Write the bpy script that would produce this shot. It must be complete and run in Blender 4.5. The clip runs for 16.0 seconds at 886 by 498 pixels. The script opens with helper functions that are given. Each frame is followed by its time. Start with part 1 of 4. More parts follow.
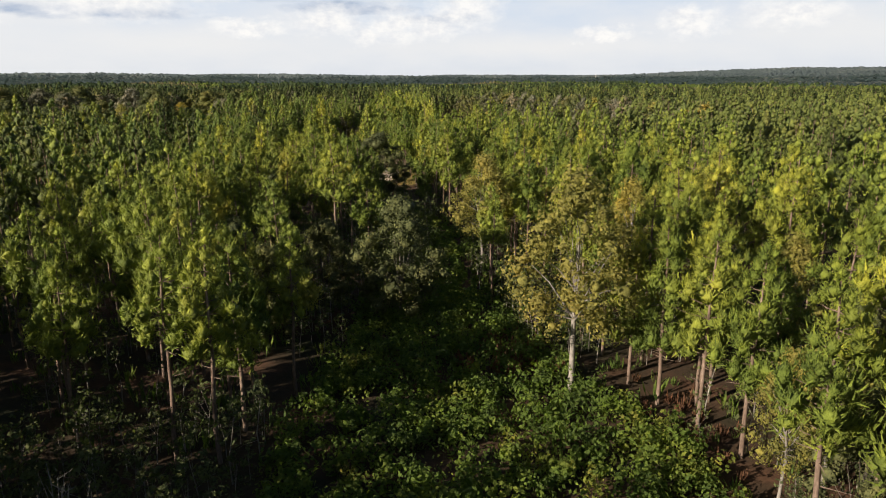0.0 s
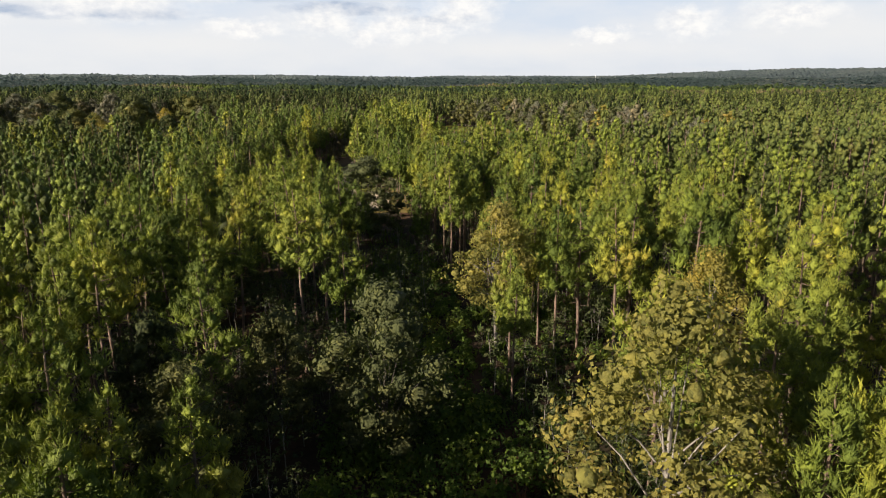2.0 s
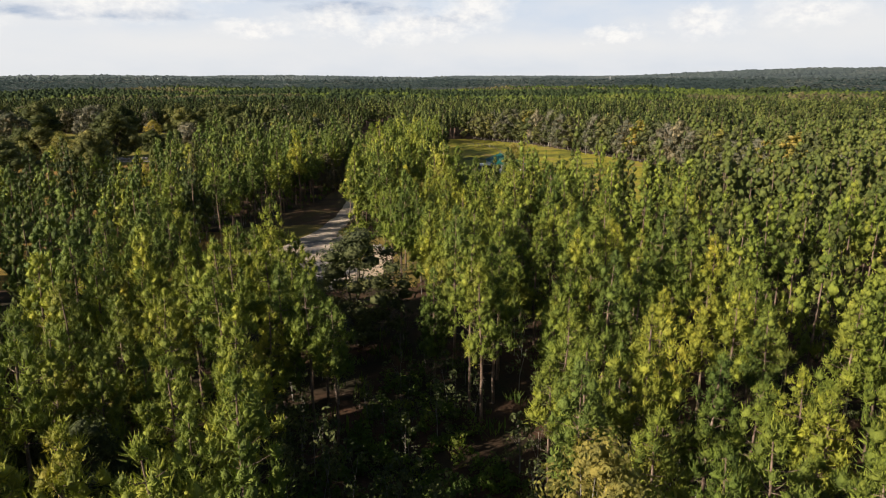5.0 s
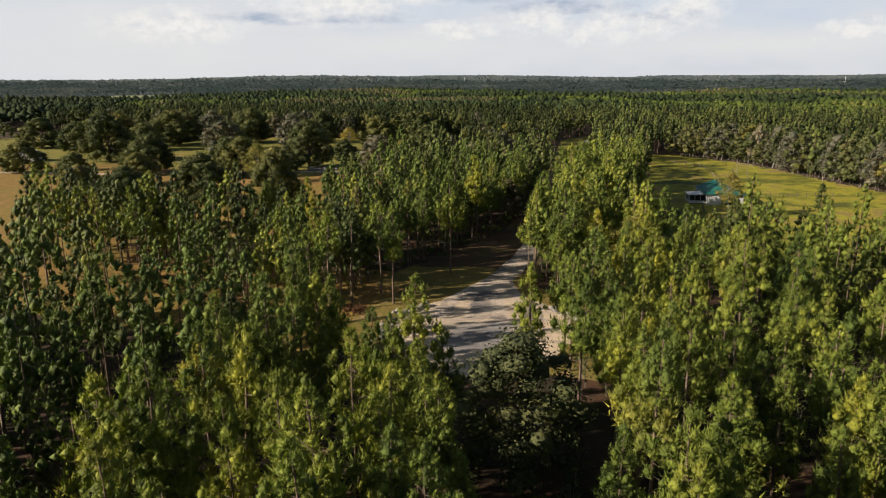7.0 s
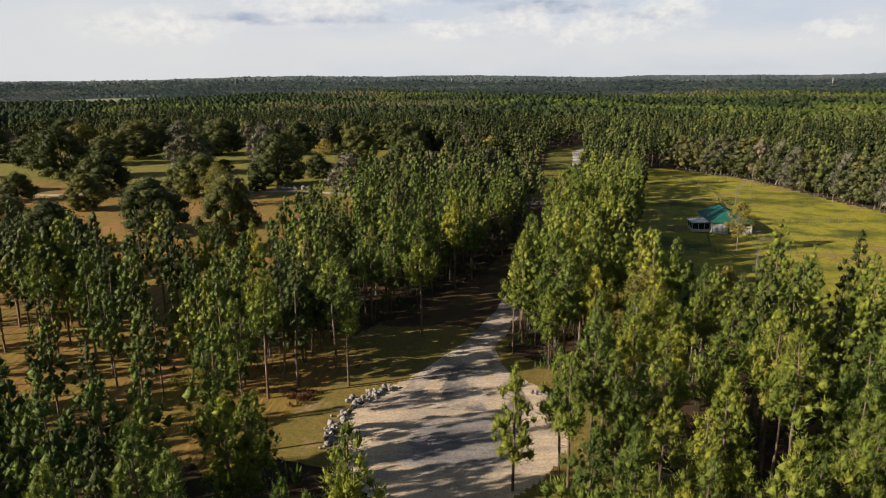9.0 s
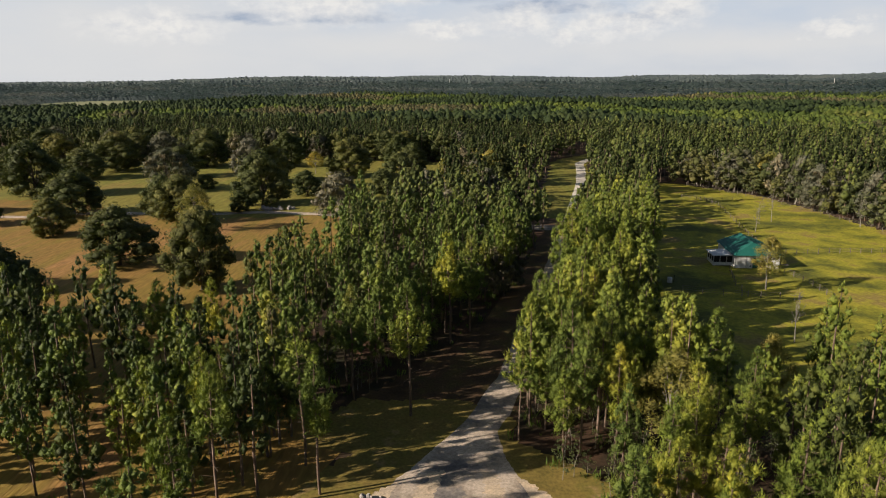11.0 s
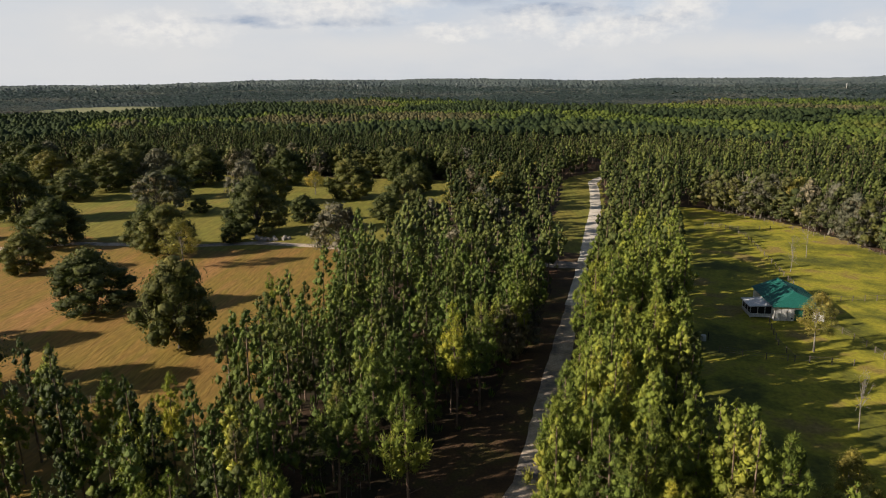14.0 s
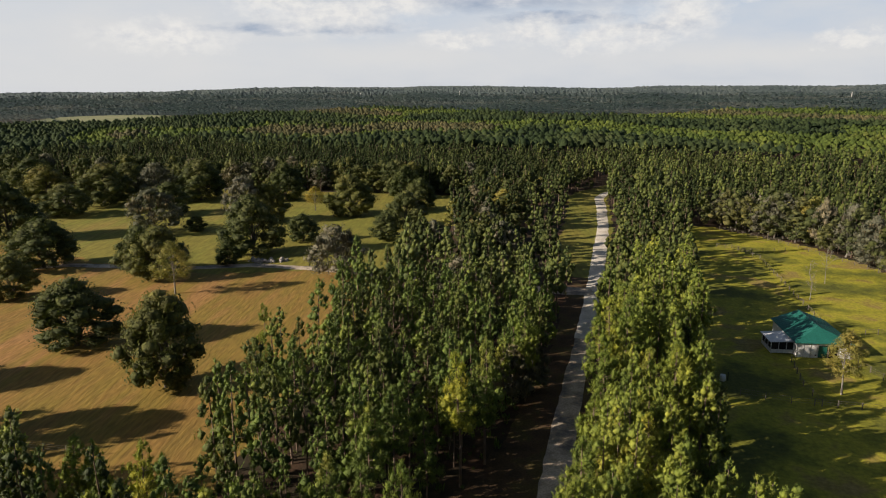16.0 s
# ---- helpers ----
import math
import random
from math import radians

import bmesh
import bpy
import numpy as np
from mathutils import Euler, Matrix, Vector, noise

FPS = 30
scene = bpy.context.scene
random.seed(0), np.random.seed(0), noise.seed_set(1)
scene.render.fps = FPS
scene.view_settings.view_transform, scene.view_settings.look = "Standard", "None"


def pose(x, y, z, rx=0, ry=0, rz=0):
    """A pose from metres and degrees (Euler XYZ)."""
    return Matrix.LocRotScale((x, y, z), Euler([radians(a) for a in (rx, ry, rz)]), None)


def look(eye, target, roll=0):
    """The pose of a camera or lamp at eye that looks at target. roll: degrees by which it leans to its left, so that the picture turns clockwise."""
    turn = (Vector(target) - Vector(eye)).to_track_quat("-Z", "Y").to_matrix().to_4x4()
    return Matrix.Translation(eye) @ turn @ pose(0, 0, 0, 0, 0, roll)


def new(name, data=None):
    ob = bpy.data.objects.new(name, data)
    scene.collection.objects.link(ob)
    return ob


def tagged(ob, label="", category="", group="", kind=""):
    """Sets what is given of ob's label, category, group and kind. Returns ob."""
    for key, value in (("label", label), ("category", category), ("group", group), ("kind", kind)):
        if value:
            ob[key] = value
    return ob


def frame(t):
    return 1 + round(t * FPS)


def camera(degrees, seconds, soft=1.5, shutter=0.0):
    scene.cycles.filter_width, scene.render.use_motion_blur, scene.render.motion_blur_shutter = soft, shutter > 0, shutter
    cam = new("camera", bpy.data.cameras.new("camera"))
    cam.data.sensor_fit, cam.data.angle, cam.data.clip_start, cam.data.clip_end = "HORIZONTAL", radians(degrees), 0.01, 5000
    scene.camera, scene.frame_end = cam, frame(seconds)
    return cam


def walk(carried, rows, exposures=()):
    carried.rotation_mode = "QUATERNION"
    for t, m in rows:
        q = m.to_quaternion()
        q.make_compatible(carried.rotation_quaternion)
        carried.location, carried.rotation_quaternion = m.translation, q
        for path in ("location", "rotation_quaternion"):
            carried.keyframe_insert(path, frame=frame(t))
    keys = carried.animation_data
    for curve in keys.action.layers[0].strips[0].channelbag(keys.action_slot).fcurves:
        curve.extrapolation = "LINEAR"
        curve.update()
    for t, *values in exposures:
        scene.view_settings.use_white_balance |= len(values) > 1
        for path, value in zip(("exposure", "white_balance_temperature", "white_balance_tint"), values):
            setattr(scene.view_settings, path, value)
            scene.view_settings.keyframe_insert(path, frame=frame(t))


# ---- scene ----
cam = camera(66.0, 16.0, soft=1.1)
PATH = [
    (0, (3.024, 2.187, 23.897), (2.939, 4.124, 23.405), -0.1),
    (0.5, (2.853, 6.684, 24.403), (2.769, 8.62, 23.91), -0.1),
    (1, (2.654, 11.769, 24.886), (2.568, 13.706, 24.394), -0.2),
    (1.5, (2.168, 17.417, 25.389), (2.088, 19.355, 24.899), -0.1),
    (2, (1.769, 23.321, 25.909), (1.69, 25.258, 25.419), -0.1),
    (2.5, (1.413, 29.59, 26.257), (1.336, 31.528, 25.767), -0.2),
    (3, (1.0, 35.61, 26.89), (0.923, 37.547, 26.399), -0.2),
    (3.5, (0.681, 41.083, 27.644), (0.606, 43.02, 27.153), -0.2),
    (6, (-2.172, 68.914, 32.457), (-2.405, 70.838, 31.962), -0.2),
    (6.5, (-2.618, 74.019, 33.56), (-3.152, 75.882, 33.065), -0.3),
    (7, (-3.151, 79.738, 34.367), (-3.798, 81.566, 33.875), -0.3),
    (7.5, (-3.887, 85.016, 35.443), (-4.507, 86.852, 34.948), -0.4),
    (8, (-4.907, 90.265, 36.445), (-5.525, 92.102, 35.951), -0.4),
    (8.5, (-6.11, 95.467, 37.374), (-6.726, 97.304, 36.88), -0.4),
    (9, (-7.25, 100.223, 38.2), (-7.865, 102.061, 37.707), -0.4),
    (11.5, (-13.175, 120.741, 43.241), (-13.784, 122.58, 42.745), -0.5),
    (12, (-14.295, 124.397, 44.255), (-14.904, 126.237, 43.758), -0.6),
    (12.5, (-15.348, 127.556, 45.206), (-15.956, 129.396, 44.71), -0.6),
    (13, (-16.25, 129.9, 46.047), (-16.861, 131.739, 45.552), -0.52),
    (13.5, (-16.95, 132.0, 46.893), (-17.577, 133.835, 46.402), -0.57),
    (13.62, (-17.012, 132.275, 47.089), (-17.641, 134.11, 46.6), -0.48),
    (14, (-17.2, 133.1, 47.677), (-17.829, 134.935, 47.188), -0.48),
    (14.5, (-17.75, 134.7, 48.457), (-18.386, 136.534, 47.975), -0.54),
    (15, (-18.4, 136.75, 49.258), (-19.037, 138.585, 48.781), -0.54),
    (15.5, (-19.136, 139.189, 49.916), (-19.773, 141.024, 49.439), -0.48),
    (16, (-19.797, 140.827, 50.44), (-20.435, 142.663, 49.97), -0.4),
]
walk(cam, [(t, look(eye, target, roll)) for t, eye, target, roll in PATH], [(0, 0.86), (3.5, 0.9), (7.0, 0.68), (16.0, 0.57)])

# ---- world, sun, exposure ----
SUN_EL, SHADE_DIR = 22.5, 35.0          # sun height; direction in which shadows fall, from +x
w = bpy.data.worlds.new("sky")
scene.world = w
w.use_nodes = True
wn = w.node_tree
sky = wn.nodes.new("ShaderNodeTexSky")
sky.sky_type = 'NISHITA'
sky.sun_disc = False
sky.sun_elevation = radians(SUN_EL)
sky.sun_rotation = radians(90.0 - (SHADE_DIR + 180.0))
sky.air_density, sky.dust_density, sky.ozone_density = 1.0, 1.5, 1.0
wn.nodes["Background"].inputs[1].default_value = 0.04
wn.links.new(sky.outputs[0], wn.nodes["Background"].inputs[0])
sun_data = bpy.data.lights.new("sun", 'SUN')
sun_data.energy, sun_data.angle, sun_data.color = 5.15, radians(0.6), (1.0, 0.86, 0.72)
sun = new("sun", sun_data)
lx, ly = math.cos(radians(SHADE_DIR)), math.sin(radians(SHADE_DIR))
sun.matrix_world = look((0, 0, 200), (lx * 100, ly * 100, 200 - 100 * math.tan(radians(SUN_EL))))


# ---- materials ----
def mat(name, rough=0.9, metal=0.0):
    m = bpy.data.materials.new(name)
    m.use_nodes = True
    b = m.node_tree.nodes["Principled BSDF"]
    b.inputs["Roughness"].default_value = rough
    b.inputs["Metallic"].default_value = metal
    b.inputs["Specular IOR Level"].default_value = 0.25
    return m, m.node_tree, b


def noise(nt, scale, detail=3.0, rough=0.55, stretch=None):
    g = nt.nodes.new("ShaderNodeNewGeometry")
    n = nt.nodes.new("ShaderNodeTexNoise")
    n.inputs["Scale"].default_value = scale
    n.inputs["Detail"].default_value = detail
    n.inputs["Roughness"].default_value = rough
    if stretch:
        v = nt.nodes.new("ShaderNodeMapping")
        v.vector_type = 'TEXTURE'
        v.inputs["Scale"].default_value = stretch[:3]
        v.inputs["Rotation"].default_value = (0, 0, radians(stretch[3]))
        nt.links.new(g.outputs["Position"], v.inputs["Vector"])
        nt.links.new(v.outputs["Vector"], n.inputs["Vector"])
    else:
        nt.links.new(g.outputs["Position"], n.inputs["Vector"])
    return n.outputs["Fac"]


def ramp(nt, fac, stops):
    r = nt.nodes.new("ShaderNodeValToRGB")
    e = r.color_ramp.elements
    while len(e) < len(stops):
        e.new(0.5)
    for k, (p, c) in zip(e, stops):
        k.position, k.color = p, (*c, 1)
    nt.links.new(fac, r.inputs["Fac"])
    return r.outputs["Color"]


def mix(nt, fac, a, b, kind='MIX'):
    m = nt.nodes.new("ShaderNodeMix")
    m.data_type, m.blend_type = 'RGBA', kind
    for sock, v in ((m.inputs[0], fac), (m.inputs[6], a), (m.inputs[7], b)):
        if isinstance(v, (int, float)):
            sock.default_value = v
        elif isinstance(v, tuple):
            sock.default_value = (*v, 1)
        else:
            nt.links.new(v, sock)
    return m.outputs[2]


def bump(nt, b, fac, strength, dist):
    k = nt.nodes.new("ShaderNodeBump")
    k.inputs["Strength"].default_value = strength
    k.inputs["Distance"].default_value = dist
    nt.links.new(fac, k.inputs["Height"])
    nt.links.new(k.outputs["Normal"], b.inputs["Normal"])


def surface(name, stops, scale, fine=None, rough=0.9, metal=0.0, bumps=0.0, detail=4.0, stretch=None):
    """A surface whose colour wanders between stops at one scale and is grained at a finer one."""
    m, nt, b = mat(name, rough, metal)
    c = ramp(nt, noise(nt, scale, detail, 0.6, stretch), stops)
    f = noise(nt, fine or scale * 9, 2.0, 0.6, stretch)
    c = mix(nt, 0.6, c, ramp(nt, f, [(0.3, (0.4, 0.4, 0.4)), (0.7, (1.1, 1.1, 1.1))]), 'MULTIPLY')
    nt.links.new(c, b.inputs["Base Color"])
    if bumps:
        bump(nt, b, f, 0.7, bumps)
    return m


def foliage(name, dark, mid, light, odd, through_light=0.3, tree_scale=0.16, gloss=0.3, vary=1.0):
    """Leaves: tint by stand, by tree and by clump, some light let through."""
    m, nt, b = mat(name, 0.75)
    g = nt.nodes.new("ShaderNodeNewGeometry")
    tree = noise(nt, tree_scale, 1.0, 0.5)
    c = ramp(nt, tree, [(0.28, dark), (0.5, mid), (0.66, light), (0.8, odd)])
    isl = ramp(nt, g.outputs["Random Per Island"], [(0.0, (1 - 0.24 * vary, 1 - 0.22 * vary, 1 - 0.2 * vary)), (0.5, (1.0, 1.0, 1.0)), (1.0, (1 + 0.24 * vary, 1 + 0.19 * vary, 1 + 0.1 * vary))])
    c = mix(nt, 1.0, c, isl, 'MULTIPLY')
    clump = ramp(nt, noise(nt, 1.1, 2.0, 0.6), [(0.32, (0.6, 0.64, 0.66)), (0.5, (1.0, 1.0, 1.0)), (0.68, (1.32, 1.27, 1.12))])
    c = mix(nt, 1.0, c, clump, 'MULTIPLY')
    info = nt.nodes.new("ShaderNodeObjectInfo")
    one = ramp(nt, info.outputs["Random"], [(0.0, (0.7, 0.76, 0.66)), (0.55, (1.0, 1.0, 0.95)), (1.0, (1.36, 1.2, 0.9))])
    c = mix(nt, 1.0, c, one, 'MULTIPLY')
    nt.links.new(c, b.inputs["Base Color"])
    b.inputs["Specular IOR Level"].default_value = gloss
    b.inputs["Roughness"].default_value = 0.6
    bump(nt, b, noise(nt, 9.0, 3.0, 0.75), 1.0, 0.13)
    t = nt.nodes.new("ShaderNodeBsdfTranslucent")
    nt.links.new(mix(nt, 1.0, c, (1.15, 1.3, 0.65), 'MULTIPLY'), t.inputs["Color"])
    s = nt.nodes.new("ShaderNodeMixShader")
    s.inputs[0].default_value = through_light
    nt.links.new(b.outputs[0], s.inputs[1])
    nt.links.new(t.outputs[0], s.inputs[2])
    nt.links.new(s.outputs[0], nt.nodes["Material Output"].inputs["Surface"])
    return m


PINE = foliage("pine_needles", (0.118, 0.162, 0.03), (0.195, 0.24, 0.038), (0.255, 0.28, 0.044), (0.305, 0.275, 0.052), 0.18)
# Darker copy of PINE, toning down the sunlit tops of the coarse far crowns.
FARNEEDLE = foliage("darkened_far_needles", (0.095, 0.125, 0.034), (0.14, 0.165, 0.04), (0.175, 0.19, 0.046), (0.2, 0.18, 0.052), 0.16, vary=0.5)
BLOCKPINE = foliage("deep_green_needles", (0.09, 0.132, 0.028), (0.138, 0.186, 0.035), (0.185, 0.22, 0.039), (0.24, 0.235, 0.046), 0.15)
DARKPINE = foliage("dark_pine_needles", (0.05, 0.07, 0.02), (0.07, 0.095, 0.024), (0.09, 0.115, 0.028), (0.11, 0.11, 0.035), 0.2)
OAK = foliage("oak_leaves", (0.06, 0.075, 0.03), (0.092, 0.105, 0.04), (0.125, 0.13, 0.05), (0.155, 0.14, 0.06), 0.2, 0.08, gloss=0.12)
YELLOW = foliage("yellowing_leaves", (0.19, 0.19, 0.055), (0.265, 0.24, 0.065), (0.33, 0.275, 0.075), (0.35, 0.265, 0.085))
SAPLING = foliage("sapling_leaves", (0.09, 0.105, 0.05), (0.12, 0.135, 0.062), (0.15, 0.16, 0.07), (0.17, 0.16, 0.08), 0.25, 0.12, gloss=0.15)
SHRUB = foliage("shrub_leaves", (0.06, 0.1, 0.024), (0.088, 0.145, 0.026), (0.13, 0.175, 0.03), (0.19, 0.18, 0.04), 0.35, 0.35)
GREYLEAF = foliage("grey_bare_twigs", (0.09, 0.08, 0.055), (0.12, 0.1, 0.07), (0.15, 0.12, 0.08), (0.16, 0.11, 0.075), 0.15, 0.1, gloss=0.12)
MOSS = foliage("grey_moss", (0.14, 0.14, 0.115), (0.18, 0.175, 0.15), (0.22, 0.21, 0.18), (0.24, 0.2, 0.17), 0.15, 0.2, gloss=0.12)
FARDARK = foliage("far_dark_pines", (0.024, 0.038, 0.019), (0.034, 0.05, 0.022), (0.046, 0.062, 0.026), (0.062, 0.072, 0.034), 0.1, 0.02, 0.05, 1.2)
FARGREEN = foliage("far_green_pines", (0.055, 0.082, 0.024), (0.08, 0.108, 0.028), (0.1, 0.125, 0.03), (0.12, 0.125, 0.04), 0.12, 0.02, 0.05, 1.2)
FARGREY = foliage("far_grey_wood", (0.045, 0.054, 0.034), (0.062, 0.068, 0.043), (0.08, 0.08, 0.052), (0.1, 0.09, 0.064), 0.1, 0.02, 0.05, 1.6)
# Haze put into the colour: paler, bluer leaves for the most distant woods.
HAZEPALE = foliage("distant_wood_pale_haze", (0.066, 0.08, 0.08), (0.085, 0.098, 0.095), (0.105, 0.112, 0.106), (0.125, 0.122, 0.115), 0.1, 0.006, 0.05, 1.2)
HAZEWOOD = foliage("distant_leaves_haze_blue", (0.046, 0.066, 0.074), (0.062, 0.084, 0.09), (0.08, 0.1, 0.102), (0.1, 0.108, 0.112), 0.1, 0.004, 0.05, 0.9)
OAKBARK = surface("dark_oak_bark", [(0.3, (0.07, 0.06, 0.05)), (0.6, (0.13, 0.115, 0.095)), (0.8, (0.18, 0.165, 0.14))], 1.2, 10, bumps=0.02, stretch=(1, 1, 2.0, 0))
PINEBARK = surface("pine_bark", [(0.3, (0.12, 0.082, 0.058)), (0.6, (0.22, 0.16, 0.12)), (0.8, (0.33, 0.27, 0.22))], 2.5, 14, bumps=0.02, stretch=(1, 1, 3.0, 0))
GREYBARK = surface("grey_bark", [(0.3, (0.16, 0.145, 0.12)), (0.6, (0.3, 0.275, 0.235)), (0.8, (0.42, 0.39, 0.34))], 1.2, 10, bumps=0.02, stretch=(1, 1, 2.0, 0))
MOW = 105.0      # heading of the mower lines
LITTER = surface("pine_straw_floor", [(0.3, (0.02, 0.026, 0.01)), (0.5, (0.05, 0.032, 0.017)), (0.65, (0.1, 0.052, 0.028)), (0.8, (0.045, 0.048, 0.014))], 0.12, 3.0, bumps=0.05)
GRASS = surface("dry_grass", [(0.3, (0.21, 0.155, 0.03)), (0.42, (0.3, 0.175, 0.045)), (0.52, (0.255, 0.18, 0.034)), (0.64, (0.36, 0.195, 0.065)), (0.8, (0.4, 0.225, 0.09))], 0.06, 1.5, bumps=0.2, stretch=(5.0, 1.0, 1, MOW))
FARGRASS = surface("greening_grass", [(0.3, (0.16, 0.165, 0.028)), (0.45, (0.235, 0.205, 0.036)), (0.58, (0.2, 0.2, 0.032)), (0.75, (0.33, 0.22, 0.06))], 0.035, 0.7, bumps=0.2, stretch=(4.0, 1.0, 1, MOW))
GREEN = surface("pasture_grass", [(0.36, (0.1, 0.11, 0.018)), (0.45, (0.21, 0.21, 0.022)), (0.54, (0.37, 0.34, 0.032)), (0.62, (0.29, 0.22, 0.055)), (0.74, (0.38, 0.28, 0.11))], 0.075, 1.4, bumps=0.1)
MULCH = surface("brown_straw_verge", [(0.3, (0.05, 0.033, 0.017)), (0.5, (0.1, 0.06, 0.03)), (0.62, (0.095, 0.075, 0.024)), (0.78, (0.22, 0.145, 0.07))], 0.16, 3.0, bumps=0.05)
GRAVEL = surface("limestone_gravel", [(0.35, (0.17, 0.155, 0.145)), (0.42, (0.27, 0.24, 0.21)), (0.48, (0.42, 0.345, 0.265)), (0.58, (0.6, 0.5, 0.395))], 0.2, 3.5, bumps=0.03)
GOLDVERGE = surface("dry_golden_verge", [(0.3, (0.15, 0.12, 0.026)), (0.45, (0.24, 0.175, 0.045)), (0.58, (0.2, 0.165, 0.035)), (0.7, (0.36, 0.24, 0.11)), (0.85, (0.48, 0.35, 0.2))], 0.16, 2.4, bumps=0.06)


def worn_gravel():
    """Grey crushed stone, worn through to pale sand in arcs round the outside of the circle."""
    m, nt, b = mat("worn_turning_circle", 0.95)
    g = nt.nodes.new("ShaderNodeNewGeometry")
    mp = nt.nodes.new("ShaderNodeMapping")
    mp.vector_type = 'TEXTURE'
    mp.inputs["Location"].default_value = (-26.5, 163.0, 0)
    mp.inputs["Scale"].default_value = (11.5, 13.0, 1000.0)
    nt.links.new(g.outputs["Position"], mp.inputs["Vector"])
    ln = nt.nodes.new("ShaderNodeVectorMath")
    ln.operation = 'LENGTH'
    nt.links.new(mp.outputs["Vector"], ln.inputs[0])
    wob = nt.nodes.new("ShaderNodeMath")
    wob.operation = 'MULTIPLY_ADD'
    wob.inputs[1].default_value = 0.9
    nt.links.new(noise(nt, 0.22, 5.0, 0.65), wob.inputs[0])
    nt.links.new(ln.outputs["Value"], wob.inputs[2])
    c = ramp(nt, wob.outputs[0], [(0.5, (0.2, 0.19, 0.185)), (0.85, (0.3, 0.28, 0.26)), (0.98, (0.42, 0.36, 0.29))])
    half = nt.nodes.new("ShaderNodeMath")
    half.operation = 'SUBTRACT'
    half.inputs[1].default_value = 0.55
    nt.links.new(wob.outputs[0], half.inputs[0])
    edge = ramp(nt, half.outputs[0], [(0.3, (0, 0, 0)), (0.7, (1, 1, 1))])
    c = mix(nt, edge, c, (0.58, 0.47, 0.34))
    streak = ramp(nt, noise(nt, 0.5, 4.0, 0.6, (3.0, 0.6, 1, 20)), [(0.42, (0.8, 0.8, 0.82)), (0.6, (1.25, 1.2, 1.1))])
    c = mix(nt, 0.7, c, streak, 'MULTIPLY')
    grit = noise(nt, 4.0, 2.0, 0.6)
    c = mix(nt, 0.6, c, ramp(nt, grit, [(0.3, (0.5, 0.5, 0.5)), (0.7, (1.15, 1.15, 1.15))]), 'MULTIPLY')
    nt.links.new(c, b.inputs["Base Color"])
    bump(nt, b, grit, 0.7, 0.03)
    return m


BULB = worn_gravel()
SAND = surface("pale_sand_road", [(0.3, (0.58, 0.52, 0.42)), (0.6, (0.76, 0.7, 0.6)), (0.8, (0.82, 0.78, 0.7))], 0.3, 4.0, bumps=0.03)
ROCK = surface("limestone_rock", [(0.3, (0.2, 0.185, 0.165)), (0.55, (0.38, 0.35, 0.32)), (0.8, (0.55, 0.52, 0.47))], 1.5, 9, bumps=0.05)
GREENROOF = surface("green_metal_roof", [(0.3, (0.016, 0.115, 0.09)), (0.7, (0.026, 0.16, 0.125))], 0.4, 5, rough=0.45)
WHITEWALL = surface("white_painted_metal", [(0.3, (0.62, 0.62, 0.6)), (0.7, (0.8, 0.8, 0.78))], 0.6, 6, rough=0.6)
# Near-black for dark parts; in openings it stands for the shade within.
DARK = surface("near_black_and_shade", [(0.3, (0.012, 0.012, 0.012)), (0.7, (0.025, 0.024, 0.022))], 0.8, rough=0.9)
WOOD = surface("weathered_wood", [(0.3, (0.12, 0.1, 0.08)), (0.7, (0.23, 0.2, 0.165))], 1.0, 9, bumps=0.01)
METAL = surface("galvanised_metal", [(0.3, (0.4, 0.41, 0.42)), (0.7, (0.6, 0.6, 0.6))], 0.8, 6, rough=0.4, metal=0.6)

# ---- mesh helpers ----
rnd = random.Random(11)
nr = np.random.default_rng(11)


def ico(sub):
    bm = bmesh.new()
    bmesh.ops.create_icosphere(bm, subdivisions=sub, radius=1.0)
    v = np.array([p.co[:] for p in bm.verts])
    bm.verts.index_update()
    f = np.array([[q.index for q in p.verts] for p in bm.faces])
    bm.free()
    return v, f


ICO1, ICO2 = ico(1), ico(2)
OCT = (np.array([(1, 0, 0), (-1, 0, 0), (0, 1, 0), (0, -1, 0), (0, 0, 1), (0, 0, -1)], float),
       np.array([(0, 2, 4), (2, 1, 4), (1, 3, 4), (3, 0, 4), (2, 0, 5), (1, 2, 5), (3, 1, 5), (0, 3, 5)]))


class Pile:
    """Collects triangles, then becomes one mesh."""

    def __init__(self):
        self.v, self.f, self.n = [], [], 0

    def add(self, v, f):
        self.v.append(np.asarray(v, float))
        self.f.append(np.asarray(f, int) + self.n)
        self.n += len(v)

    def arrays(self):
        return np.concatenate(self.v), np.concatenate(self.f)

    def mesh(self, name, material, smooth=True):
        v, f = self.arrays()
        return mesh_of(name, v, f, material, smooth)


def mesh_of(name, v, f, material, smooth=True):
    me = bpy.data.meshes.new(name)
    f = np.asarray(f)
    k = f.shape[1]
    me.vertices.add(len(v))
    me.vertices.foreach_set("co", np.asarray(v, np.float32).ravel())
    me.loops.add(f.size)
    me.loops.foreach_set("vertex_index", f.astype(np.int32).ravel())
    me.polygons.add(len(f))
    me.polygons.foreach_set("loop_start", np.arange(0, f.size, k, dtype=np.int32))
    me.polygons.foreach_set("use_smooth", np.full(len(f), smooth))
    me.update(calc_edges=True)
    me.validate()
    me.materials.append(material)
    return me


